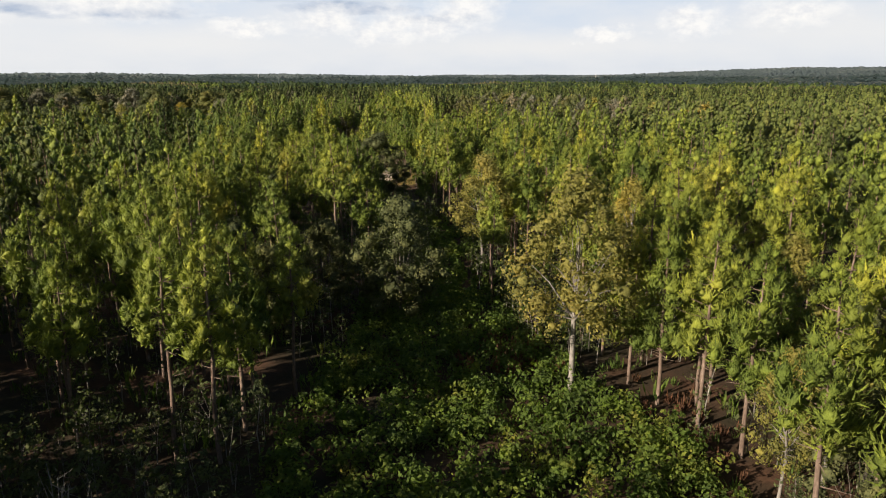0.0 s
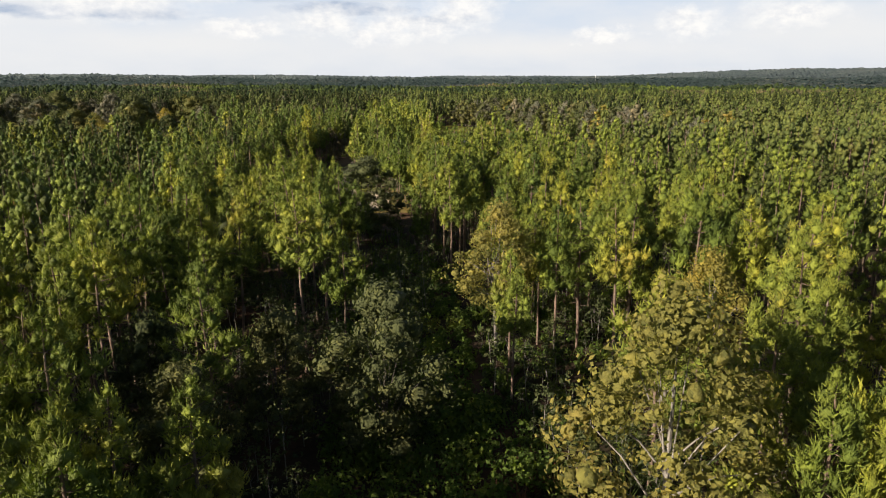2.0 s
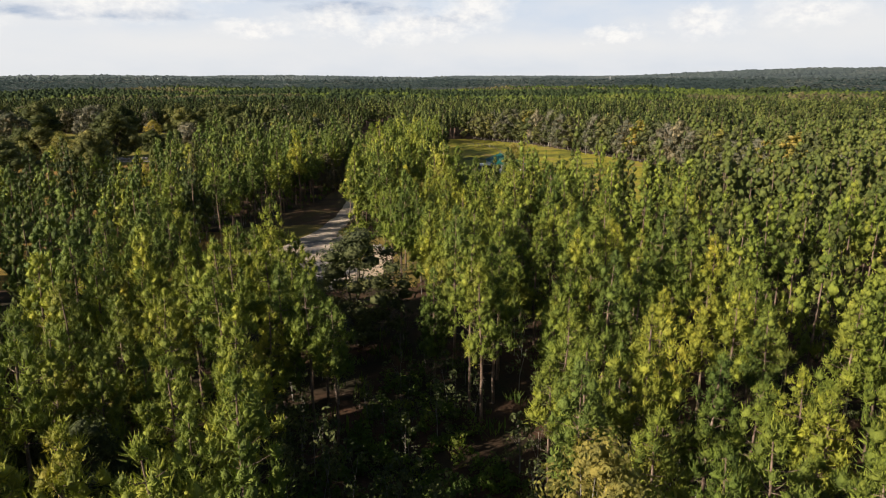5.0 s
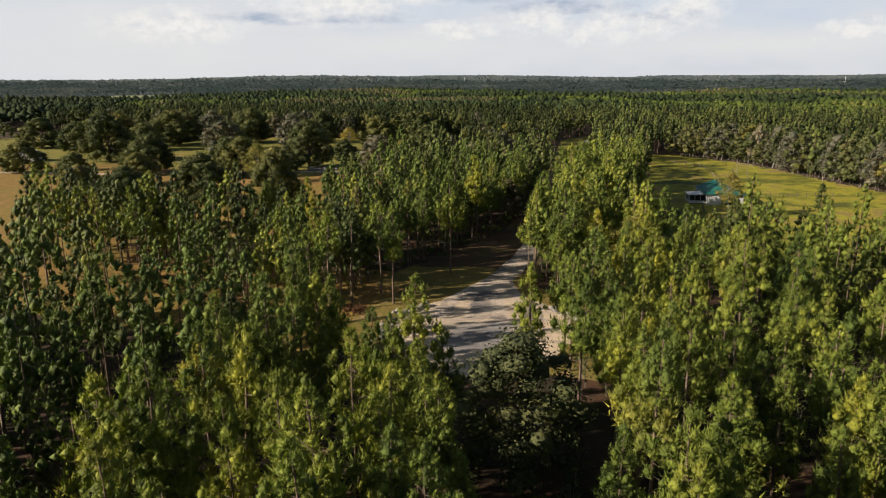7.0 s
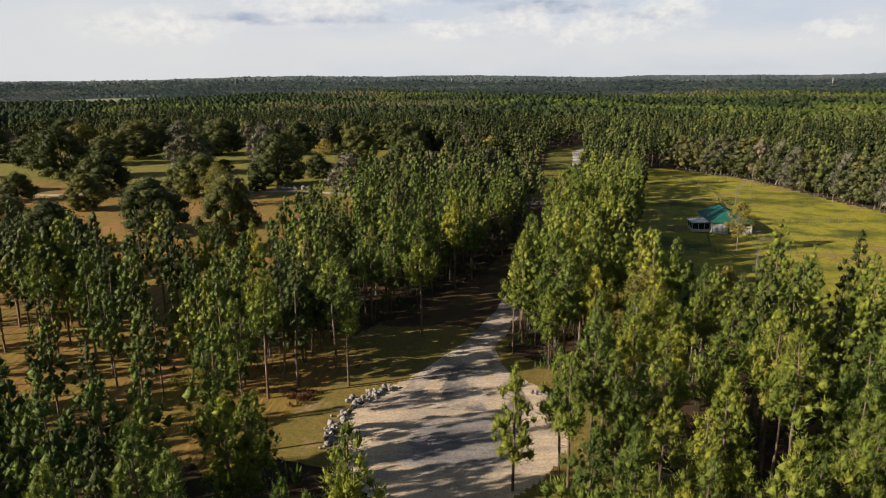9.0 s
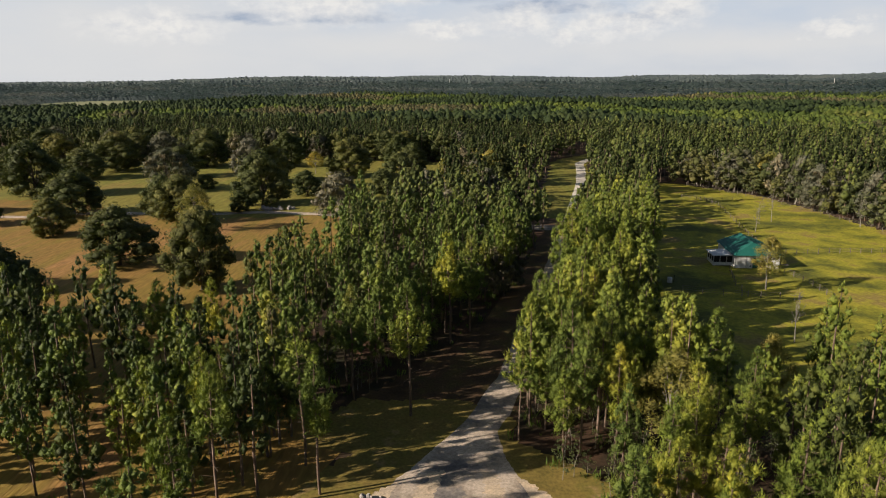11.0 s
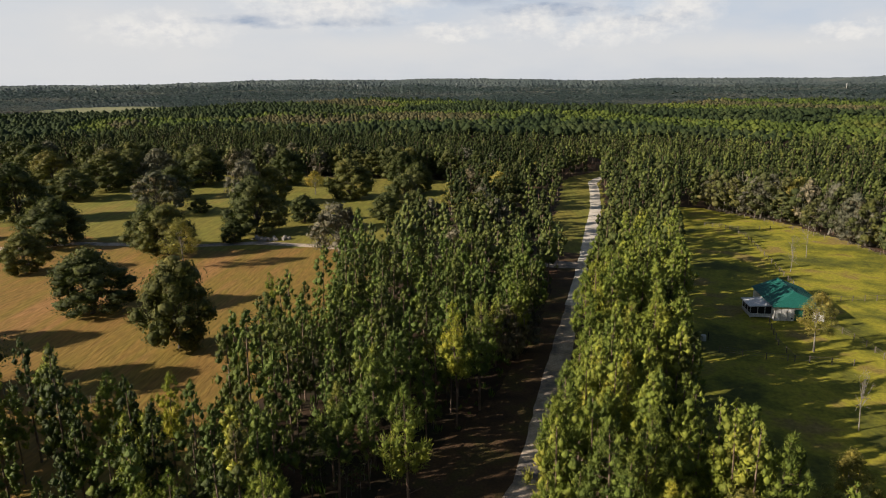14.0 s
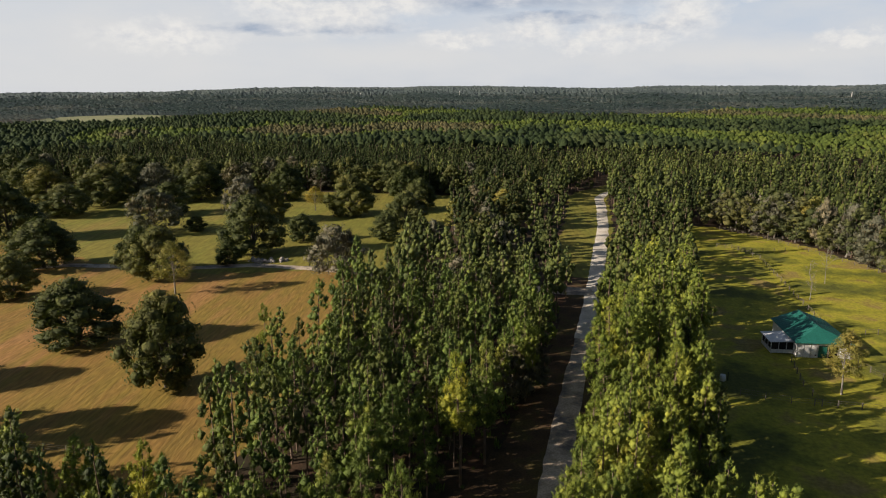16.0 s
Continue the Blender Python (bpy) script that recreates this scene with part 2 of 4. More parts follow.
def tube(pile, pts, radii, sides=6):
    """A tapered limb along points."""
    pts = np.asarray(pts, float)
    n = len(pts)
    rings = []
    for i, p in enumerate(pts):
        d = pts[min(i + 1, n - 1)] - pts[max(i - 1, 0)]
        d /= np.linalg.norm(d) + 1e-9
        a = np.cross(d, [0.31, 0.95, 0.1] if abs(d[2]) > 0.5 else [0, 0, 1])
        a /= np.linalg.norm(a) + 1e-9
        b = np.cross(d, a)
        th = np.linspace(0, 2 * np.pi, sides, endpoint=False)
        rings.append(p + radii[i] * (np.cos(th)[:, None] * a + np.sin(th)[:, None] * b))
    v = np.concatenate(rings)
    f = []
    for i in range(n - 1):
        for j in range(sides):
            a, b = i * sides + j, i * sides + (j + 1) % sides
            f += [(a, b, b + sides), (a, b + sides, a + sides)]
    pile.add(v, f)


def lump(pile, r, c, radius, stretch=(1, 1, 1), rough=0.2, base=None):
    """A rounded uneven mass of foliage."""
    v, f = base or ICO1
    pile.add(v * r.uniform(1 - rough, 1 + rough, (len(v), 1)) * radius * np.asarray(stretch) + c, f)


def tuft(pile, r, c, radius, detail):
    """A spray of needles: a small uneven heart, and many short needle bundles spread through a loose mass round it."""
    lump(pile, r, c, radius * {2: 0.6, 1: 0.68, 0: 0.8}[detail], r.uniform(0.75, 1.2, 3) * [1, 1, 1.3], 0.36, OCT)
    k = {2: 76, 1: 22, 0: 4}[detail]
    p = r.normal(size=(k, 3))
    p /= np.linalg.norm(p, axis=1)[:, None]
    p *= radius * r.uniform(0.3, 0.95, (k, 1)) * np.array([0.95, 0.95, 1.35])
    d = p / radius * 0.9 + r.normal(0, 0.32, (k, 3)) + [0, 0, 0.75]
    d /= np.linalg.norm(d, axis=1)[:, None]
    s = np.cross(d, r.normal(size=(k, 3)))
    s /= np.linalg.norm(s, axis=1)[:, None]
    wide = radius * {2: 0.066, 1: 0.125, 0: 0.28}[detail] * r.uniform(0.7, 1.3, (k, 1))
    tip = p + d * radius * r.uniform(0.3, 0.62, (k, 1))
    root = p - d * radius * 0.15
    v = np.stack([root - s * wide, root + s * wide, tip], 1).reshape(-1, 3) + c
    pile.add(v, np.arange(3 * k).reshape(-1, 3))


def leaves(pile, r, c, radius, count, size, flat=0.8):
    """A clump of flat leaves on and in an uneven ball."""
    d = r.normal(size=(count, 3))
    d /= np.linalg.norm(d, axis=1)[:, None]
    p = d * radius * r.uniform(0.55, 1.1, (count, 1)) * np.array([1, 1, flat]) + c
    a = np.cross(d, r.normal(size=(count, 3)))
    a /= np.linalg.norm(a, axis=1)[:, None]
    b = np.cross(a, d) + d * r.uniform(-0.7, 0.7, (count, 1))
    s = size * r.uniform(0.6, 1.3, (count, 1))
    v = np.stack([p - a * s, p + b * s * 0.55, p + a * s, p - b * s * 0.55], 1).reshape(-1, 3)
    q = np.arange(4 * count).reshape(-1, 4)
    pile.add(v, np.concatenate([q[:, [0, 1, 2]], q[:, [0, 2, 3]]]))


def pine_parts(seed, detail, h=15.5, low=0.5, wide=2.3):
    """Trunk and crown of a plantation pine: whorls of tufted limbs, dead stubs below them."""
    r = np.random.default_rng(seed)
    trunk, crown = Pile(), Pile()
    lean = r.normal(0, 0.25, 2)
    zs = np.linspace(0, h * 0.97, 7 if detail == 2 else 4)
    axis = lambda z: np.array([lean[0] * (z / h) ** 2 + 0.08 * math.sin(z * 0.7 + seed), lean[1] * (z / h) ** 2, z])
    tube(trunk, [axis(z) for z in zs], [0.135 * (1 - z / h) ** 0.7 + 0.025 for z in zs], 7 if detail == 2 else 4)
    if detail:
        for k in range(12 if detail == 2 else 4):
            z = r.uniform(0.25, low + 0.1) * h
            a, l = r.uniform(0, 6.28), r.uniform(0.4, 1.5)
            p = axis(z)
            tube(trunk, [p, p + np.array([math.cos(a) * l, math.sin(a) * l, r.uniform(-0.2, 0.35)])], [0.035, 0.01], 3)
    z = low * h
    step = {2: 0.9, 1: 1.1, 0: 1.55}[detail]
    while z < h - 0.3:
        u = (z - low * h) / (h - low * h)
        reach = wide * (0.6 + 0.4 * min(1, u * 4)) * (1 - u) ** 0.85 + 0.12
        n = max(3 if detail else 2, round(({2: 5.4, 1: 4.2, 0: 3.2}[detail]) * (0.45 + 0.55 * reach / wide)))
        a0 = r.uniform(0, 6.28)
        for k in range(n):
            a = a0 + 6.28 * k / n + r.normal(0, 0.35)
            l = reach * r.uniform(0.4, 1.25)
            p = axis(z)
            e = p + np.array([math.cos(a) * l, math.sin(a) * l, 0.3 * l + r.uniform(-0.15, 0.25)])
            if detail == 2:
                tube(trunk, [p, (p + e) / 2 - [0, 0, 0.1], e], [0.04, 0.025, 0.012], 3)
            rad = {2: 0.64, 1: 0.74, 0: 0.95}[detail] * r.uniform(0.65, 1.35) * (1.15 - 0.5 * u)
            tuft(crown, r, e, rad, detail)
            if detail == 2 and l > 1.35:
                tuft(crown, r, p + (e - p) * r.uniform(0.45, 0.65) + r.normal(0, 0.15, 3), rad * 0.8, 1)
        z += step * r.uniform(0.75, 1.2)
    tuft(crown, r, axis(h) - [0, 0, 0.1], {2: 0.36, 1: 0.4, 0: 0.55}[detail], detail)
    return trunk, crown


def broad_parts(seed, h=12.0, wide=4.0, low=0.25, clumps=46, per=46, leaf=0.22, trunk_r=0.25, clump_r=0.2, bare=0.0, core=0.0):
    """A broadleaved tree: forked limbs that carry uneven clumps of leaves."""
    r = np.random.default_rng(seed)
    trunk, crown = Pile(), Pile()
    fork = np.array([r.normal(0, 0.2), r.normal(0, 0.2), low * h * 1.15])
    top = fork + [r.normal(0, 0.4), r.normal(0, 0.4), h * (1 - low) * 0.62]
    tube(trunk, [(0, 0, -0.1), fork * [0.4, 0.4, 0.5], fork, top], [trunk_r * 1.25, trunk_r, trunk_r * 0.85, trunk_r * 0.25], 8)
    for k in range(clumps):
        u = (k + 0.5) / clumps
        zz = low + (1 - low) * (0.04 + 0.92 * u)
        prof = math.sin(math.pi * min(1, (0.14 + 0.86 * u)) ** 0.8) ** 0.75
        a = k * 2.4 + r.normal(0, 0.5)
        d = wide * prof * r.uniform(0.5 if core else 0.35, 1.1)
        c = np.array([math.cos(a) * d, math.sin(a) * d, zz * h * r.uniform(0.95, 1.04)])
        s0 = fork + (top - fork) * r.uniform(0, max(0.1, u - 0.1))
        m = (s0 + c) / 2 + [0, 0, 0.25 * d * r.uniform(0, 0.6)]
        if k % 3 == 0 or bare:
            tube(trunk, [s0, m, c], [trunk_r * 0.32, trunk_r * 0.2, 0.02], 4)
        if bare:
            for q in range(3):
                tube(trunk, [m + (c - m) * r.uniform(0, 1), c + r.normal(0, wide * 0.2, 3)], [0.03, 0.008], 3)
        rad = wide * clump_r * r.uniform(0.7, 1.5)
        if core:
            lump(crown, r, c, rad * core, (1, 1, 0.82), 0.3)
        leaves(crown, r, c, rad, int(per * r.uniform(0.6, 1.3) * (1 - bare)), leaf)
    return trunk, crown


def part(name, data, parent, label="", m=None):
    ob = new(name, data)
    ob.parent = parent
    if m is not None:
        ob.matrix_basis = m
    if label:
        tagged(ob, label)
    return ob


def box(pile, x0, x1, y0, y1, z0, z1):
    v = [(x, y, z) for x in (x0, x1) for y in (y0, y1) for z in (z0, z1)]
    f = [(0, 1, 3), (0, 3, 2), (4, 6, 7), (4, 7, 5), (0, 4, 5), (0, 5, 1), (2, 3, 7), (2, 7, 6), (0, 2, 6), (0, 6, 4), (1, 5, 7), (1, 7, 3)]
    pile.add(v, f)


# ---- the plan ----
ROAD = [(-28.5, 170, 9.0), (-30.4, 178, 6.8), (-31.5, 184, 4.0), (-31.8, 190, 2.3), (-31.0, 205, 1.9), (-31.8, 217, 1.9), (-33.5, 238, 1.7), (-35.8, 273, 1.5), (-37.5, 300, 1.6),
        (-39.5, 330, 1.8), (-42.0, 360, 1.9), (-44.5, 389, 1.8), (-49.0, 425, 1.8), (-53.0, 450, 1.8), (-52.0, 464, 1.8), (-45.0, 480, 1.8), (-38, 500, 1.8)]


def road_x(y):
    return float(np.interp(y, [p[1] for p in ROAD], [p[0] for p in ROAD]))


def left_edge(y):
    return float(np.interp(y, [186, 205, 228, 245, 292, 315, 385, 440], [-66, -73, -79, -81, -88, -91, -100, -105]))


def right_edge(y):
    return float(np.interp(y, [205, 232, 258, 284, 321, 364, 400], [-13, -13.5, -14, -13.5, -14, -17, -18]))


def in_left_field(x, y):
    far = 430 + 0.12 * (x + 200)
    return 186 < y < far and x < left_edge(y) and x > -380


def in_right_field(x, y):
    top = 398 - 0.8 * max(0, x + 8) if x < 20 else 376 - 1.9 * (x - 20)
    return 208 + 0.1 * x < y < top and x > right_edge(y) and x < 95


def in_bulb(x, y, grow=0.0):
    return ((x + 28) / (12.5 + grow)) ** 2 + ((y - 166) / (15.5 + grow)) ** 2 < 1


def in_clearing(x, y):
    lo = float(np.interp(y, [5, 38, 48, 62, 80, 95, 126], [-9, -9.5, -9.5, -8, -9, -15, -9]))
    hi = float(np.interp(y, [5, 39, 45, 50, 62, 80, 105, 126], [20, 18.5, 18, 14, 7.5, 2, 2, -8]))
    return -5 < y < 124 and lo < x < hi


def on_lane(x, y):
    if not 180 < y < 500:
        return False
    d = x - road_x(y)
    left = float(np.interp(y, [185, 205, 222, 245, 260, 308, 310], [20, 14.5, 9.5, 6.5, 6.0, 6.0, 14]))
    return -left < d < (4.0 if y < 300 else 3.4)


def open_wood(x, y):
    return x < -44 and 140 < y < 189 and not in_left_field(x, y)


# ---- ground ----
def ground_height(x, y):
    d = np.hypot(x, y - 80)
    k = np.clip((d - 900) / 3500, 0, 1)
    return k * (7 + 9 * np.sin(x * 0.0016 + 0.6) * np.cos(y * 0.0011) + 5 * np.sin(x * 0.0041 + y * 0.003) + 38 * np.exp(-((x - 1900) / 800) ** 2) + 12 * np.exp(-((x + 1700) / 800) ** 2))


xs = np.concatenate([-np.geomspace(4950, 60, 40), np.linspace(-50, 50, 11), np.geomspace(60, 4950, 40)])
gx, gy = np.meshgrid(xs, xs + 80, indexing='ij')
keep_n = len(xs)
gv = np.stack([gx, gy, ground_height(gx, gy)], -1).reshape(-1, 3)
ij = np.arange(keep_n * keep_n).reshape(keep_n, keep_n)
gf = np.stack([ij[:-1, :-1], ij[1:, :-1], ij[1:, 1:], ij[:-1, 1:]], -1).reshape(-1, 4)
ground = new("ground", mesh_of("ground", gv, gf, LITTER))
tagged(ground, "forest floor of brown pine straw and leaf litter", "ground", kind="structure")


def patch(name, inside, x0, x1, y0, y1, step, z, material, label, category, wave=0.0):
    """A sheet over the ground wherever inside(x, y) holds, with a ragged edge and a slight swell."""
    nx, ny = int((x1 - x0) / step) + 1, int((y1 - y0) / step) + 1
    X, Y = np.meshgrid(np.linspace(x0, x1, nx), np.linspace(y0, y1, ny), indexing='ij')
    rr = np.random.default_rng(5)
    X2, Y2 = X + rr.normal(0, step * 0.16, X.shape), Y + rr.normal(0, step * 0.16, X.shape)
    Z = z + wave * (np.sin(X * 0.11) * np.sin(Y * 0.083 + 1) + 1) + rr.uniform(0, 0.012, X.shape)
    ids = np.arange(nx * ny).reshape(nx, ny)
    cx, cy = (X[:-1, :-1] + X[1:, 1:]) / 2, (Y[:-1, :-1] + Y[1:, 1:]) / 2
    ok = np.array([[inside(a, b) for a, b in zip(r1, r2)] for r1, r2 in zip(cx, cy)])
    f = np.stack([ids[:-1, :-1], ids[1:, :-1], ids[1:, 1:], ids[:-1, 1:]], -1)[ok]
    used = np.unique(f)
    back = np.zeros(nx * ny, int)
    back[used] = np.arange(len(used))
    v = np.stack([X2, Y2, Z], -1).reshape(-1, 3)[used]
    return tagged(new(name, mesh_of(name, v, back[f], material)), label, category, kind="structure")


patch("far_field_grass", lambda x, y: in_left_field(x, y) and y > 296 + 8 * math.sin(x * 0.05) + 0.06 * (x + 150), -382, -84, 270, 450, 3.0, 0.06, FARGRASS, "yellow-green grazed pasture under scattered oaks", "field", 0.006)
patch("field_grass", lambda x, y: in_left_field(x, y) or open_wood(x, y), -382, -42, 150, 450, 3.0, 0.02, GRASS, "dry golden mown pasture with faint mower lines", "field", 0.006)
patch("pasture", in_right_field, -20, 96, 205, 400, 2.0, 0.02, GREEN, "yellow-green grazed pasture beside the barn", "field", 0.01)
patch("gold_verge", lambda x, y: ((on_lane(x, y) and y < 195 + 1.5 * math.sin(x * 0.3)) or in_bulb(x, y, 7.0 + 0.8 * math.sin(x * 0.35 + 0.2 * y))) and y > 154, -62, -8, 150, 208, 0.6, 0.058, GOLDVERGE, "dry golden grass and sand round the turning circle", "verge")
patch("verge", lambda x, y: on_lane(x, y) and 185 < y < 318, -62, -10, 150, 318, 1.0, 0.04, MULCH, "brown pine straw verge along the gravel road", "verge")
patch("grass_verge", lambda x, y: on_lane(x, y) and y >= 318, -75, -25, 318, 500, 1.5, 0.04, FARGRASS, "grass verge along the pale road", "verge")


def ribbon(name, rows, z, material, label):
    v, f = [], []
    fine = []
    for (x0, y0, w0), (x1, y1, w1) in zip(rows, rows[1:]):
        n = max(1, int(math.hypot(x1 - x0, y1 - y0) / 2.5))
        fine += [(x0 + (x1 - x0) * k / n, y0 + (y1 - y0) * k / n, w0 + (w1 - w0) * k / n) for k in range(n)]
    fine.append(rows[-1])
    rr = random.Random(4)
    for i, (x, y, w_) in enumerate(fine):
        a, b = fine[max(0, i - 1)], fine[min(len(fine) - 1, i + 1)]
        dx, dy = b[0] - a[0], b[1] - a[1]
        l = math.hypot(dx, dy)
        nx, ny = dy / l, -dx / l
        for s, dz in ((-1.12, -0.05), (-0.9, 0.0), (-0.45, -0.03), (0.0, 0.02), (0.45, -0.03), (0.9, 0.0), (1.12, -0.05)):
            q = w_ * s + (rr.uniform(-0.2, 0.2) if abs(s) > 0.8 else 0)
            v.append((x + nx * q, y + ny * q, z + dz))
    for i in range(len(fine) - 1):
        for j in range(6):
            a = i * 7 + j
            f.append((a, a + 7, a + 8, a + 1))
    return tagged(new(name, mesh_of(name, np.array(v), np.array(f), material)), label, "road", kind="structure")


ribbon("road", ROAD[:8], 0.1, GRAVEL, "grey limestone gravel lane between rows of pines")
ribbon("road_sand", ROAD[7:], 0.1, SAND, "pale sunlit sandy lane leading into the woods")
ribbon("side_track", [(-37.5, 306, 2.6), (-45, 305, 3.0), (-60, 303, 1.6), (-100, 304, 1.5), (-117, 304.5, 1.6), (-134, 302.5, 1.8), (-149, 294.5, 1.7), (-186, 286, 1.6), (-199, 275, 1.6), (-260, 262, 1.6)], 0.12, GRAVEL, "grey gravel track crossing the pasture")
patch("turning_circle", in_bulb, -42, -14, 148, 190, 0.45, 0.075, BULB, "grey limestone gravel turning circle with pale tyre marks", "road")

# ---- sky backdrop ----
# clouds: heading and height in degrees, half width, half height
PUFFS = [(-27.6, 5.4, 4.6, 1.2), (-31.5, 6.2, 3.2, 1.0), (-23.5, 6.2, 3.4, 0.9), (-11.9, 4.1, 2.3, 0.85), (-6.3, 3.7, 1.8, 1.1), (-8.6, 3.1, 1.5, 0.6), (-0.7, 5.1, 2.3, 1.3),
         (-3.4, 3.6, 2.2, 0.7), (17.0, 3.8, 1.8, 1.0), (4.5, 7.0, 2.2, 0.8), (-18.0, 3.4, 2.5, 0.6), (10.5, 3.0, 2.0, 0.4), (24.0, 4.2, 2.6, 0.9), (-40.0, 3.6, 4.0, 0.9)]
GREYS = [(-16.0, 7.0, 13.0, 1.15), (-29.5, 4.35, 6.5, 0.4), (22.6, 6.1, 8.0, 0.4), (-2.5, 4.2, 2.6, 0.35), (-10.0, 5.0, 4.0, 0.35)]
PALES = [(-42.0, 3.0, 13.0, 4.5), (-22.0, 2.2, 12.0, 1.3), (6.0, 2.0, 16.0, 0.9), (28.0, 3.0, 9.0, 1.5)]


def backdrop():
    m = bpy.data.materials.new("clouded_sky")
    m.use_nodes = True
    nt = m.node_tree
    nt.nodes.clear()
    out = nt.nodes.new("ShaderNodeOutputMaterial")
    em = nt.nodes.new("ShaderNodeEmission")
    g = nt.nodes.new("ShaderNodeNewGeometry")
    sep = nt.nodes.new("ShaderNodeSeparateXYZ")
    nt.links.new(g.outputs["Position"], sep.inputs[0])

    def calc(op, *args):
        k = nt.nodes.new("ShaderNodeMath")
        k.operation = op
        for sock, a in zip(k.inputs, args):
            if isinstance(a, (int, float)):
                sock.default_value = a
            else:
                nt.links.new(a, sock)
        return k.outputs[0]

    def vec(op, a, b):
        k = nt.nodes.new("ShaderNodeVectorMath")
        k.operation = op
        for sock, q in zip(k.inputs, (a, b)):
            if isinstance(q, tuple):
                sock.default_value = q
            elif q is not None:
                nt.links.new(q, sock)
        return k.outputs["Value"] if op == 'LENGTH' else k.outputs["Vector"]

    head = calc('MULTIPLY', calc('ARCTAN2', sep.outputs["X"], calc('SUBTRACT', sep.outputs["Y"], 80.0)), 57.3)
    rise = calc('MULTIPLY', calc('SUBTRACT', sep.outputs["Z"], 45.0), 57.3 / 4750)
    comb = nt.nodes.new("ShaderNodeCombineXYZ")
    nt.links.new(head, comb.inputs[0])
    nt.links.new(rise, comb.inputs[1])
    place = comb.outputs[0]

    def fuzz(scale, stretch, detail, rough):
        n = nt.nodes.new("ShaderNodeTexNoise")
        n.inputs["Scale"].default_value = scale
        n.inputs["Detail"].default_value = detail
        n.inputs["Roughness"].default_value = rough
        nt.links.new(vec('MULTIPLY', place, (1, stretch, 1)), n.inputs["Vector"])
        return n

    def cover(rows, wander, soft):
        """Cloud cover from billowing ovals: 0 outside, 1 within."""
        total = None
        for a, h, ra, rh in rows:
            d = vec('LENGTH', vec('MULTIPLY', vec('SUBTRACT', wander, (a, h, 0)), (0.8 / ra, 0.8 / rh, 0)), None)
            total = d if total is None else calc('MINIMUM', total, d)
        return ramp(nt, calc('MULTIPLY', total, 0.5), [(0.5 - soft, (1, 1, 1)), (0.5 + soft * 0.5, (0, 0, 0))])

    def wandering(scale, stretch, far):
        n = fuzz(scale, stretch, 7.0, 0.62)
        return vec('ADD', place, vec('MULTIPLY', vec('SUBTRACT', n.outputs["Color"], (0.5, 0.5, 0.5)), far))

    billow = wandering(0.55, 1.6, (5.0, 2.6, 0))
    flat = wandering(0.3, 3.0, (7.0, 1.3, 0))
    height = calc('DIVIDE', rise, 9.0)
    base = ramp(nt, height, [(0.0, (0.67, 0.7, 0.75)), (0.3, (0.66, 0.71, 0.785)), (0.6, (0.57, 0.66, 0.785)), (1.0, (0.45, 0.57, 0.75))])
    haze = ramp(nt, fuzz(0.16, 2.6, 5.0, 0.5).outputs["Fac"], [(0.35, (0.1, 0.1, 0.1)), (0.68, (0.75, 0.75, 0.75))])
    c = mix(nt, haze, base, (0.76, 0.77, 0.79))
    c = mix(nt, mix(nt, 1.0, cover(PALES, flat, 0.4), (0.8, 0.8, 0.8), 'MULTIPLY'), c, (0.8, 0.795, 0.79))
    grey = ramp(nt, fuzz(0.4, 2.5, 5.0, 0.55).outputs["Fac"], [(0.36, (0.42, 0.49, 0.61)), (0.55, (0.55, 0.6, 0.69)), (0.72, (0.8, 0.81, 0.83))])
    c = mix(nt, cover(GREYS, flat, 0.22), c, grey)
    lit = ramp(nt, fuzz(0.8, 1.6, 6.0, 0.6).outputs["Fac"], [(0.34, (0.74, 0.75, 0.78)), (0.58, (0.93, 0.91, 0.88))])
    c = mix(nt, mix(nt, 1.0, cover(PUFFS, billow, 0.3), (0.9, 0.9, 0.9), 'MULTIPLY'), c, lit)
    nt.links.new(c, em.inputs["Color"])
    em.inputs["Strength"].default_value = 0.6
    nt.links.new(em.outputs[0], out.inputs["Surface"])
    v, f = [], []
    n = 96
    for i in range(n + 1):
        a = radians(20 + 140 * i / n)
        for z in (-60, 300, 700, 1200):
            v.append((4750 * math.cos(a), 80 + 4750 * math.sin(a), z))
    for i in range(n):
        for j in range(3):
            a = i * 4 + j
            f.append((a, a + 4, a + 5, a + 1))
    tagged(new("backdrop", mesh_of("backdrop", np.array(v, float), np.array(f), m)), "hazy blue sky with white and grey cumulus clouds", "sky", kind="structure")


backdrop()

# ---- trees: stands ----
def pine_allowed(x, y):
    if in_left_field(x, y) or in_right_field(x, y) or in_bulb(x, y, 2.5) or (-37 < x < -13 and 137 < y < 155) or (-52.5 < x < -38 and 153 < y < 186) or in_clearing(x, y) or on_lane(x, y):
        return False
    if -2 < y < 38 and -1.0 - 0.75 * (y - 2) < x < 0:
        return False
    if y > 318 and left_edge(y) < x < road_x(y) and y < 450:
        return (math.sin(x * 12.9 + y * 78.2) * 43758.5) % 1 < 0.4
    if open_wood(x, y):
        return (math.sin(x * 12.9 + y * 78.2) * 43758.5) % 1 < ((0.95 if y > 170 else 0.5) if x > -66 else (0.9 if y > 174 else 0.36))
    return True


def axis_gap(x, y):
    """How far a spot lies from the line along which the stand is seen at close hand."""
    cx = float(np.interp(y, [20, 120, 200, 280], [4, -6, -30, -35]))
    return abs(x - cx) + 0.25 * max(0, y - 150) + 0.5 * max(0, 35 - y)


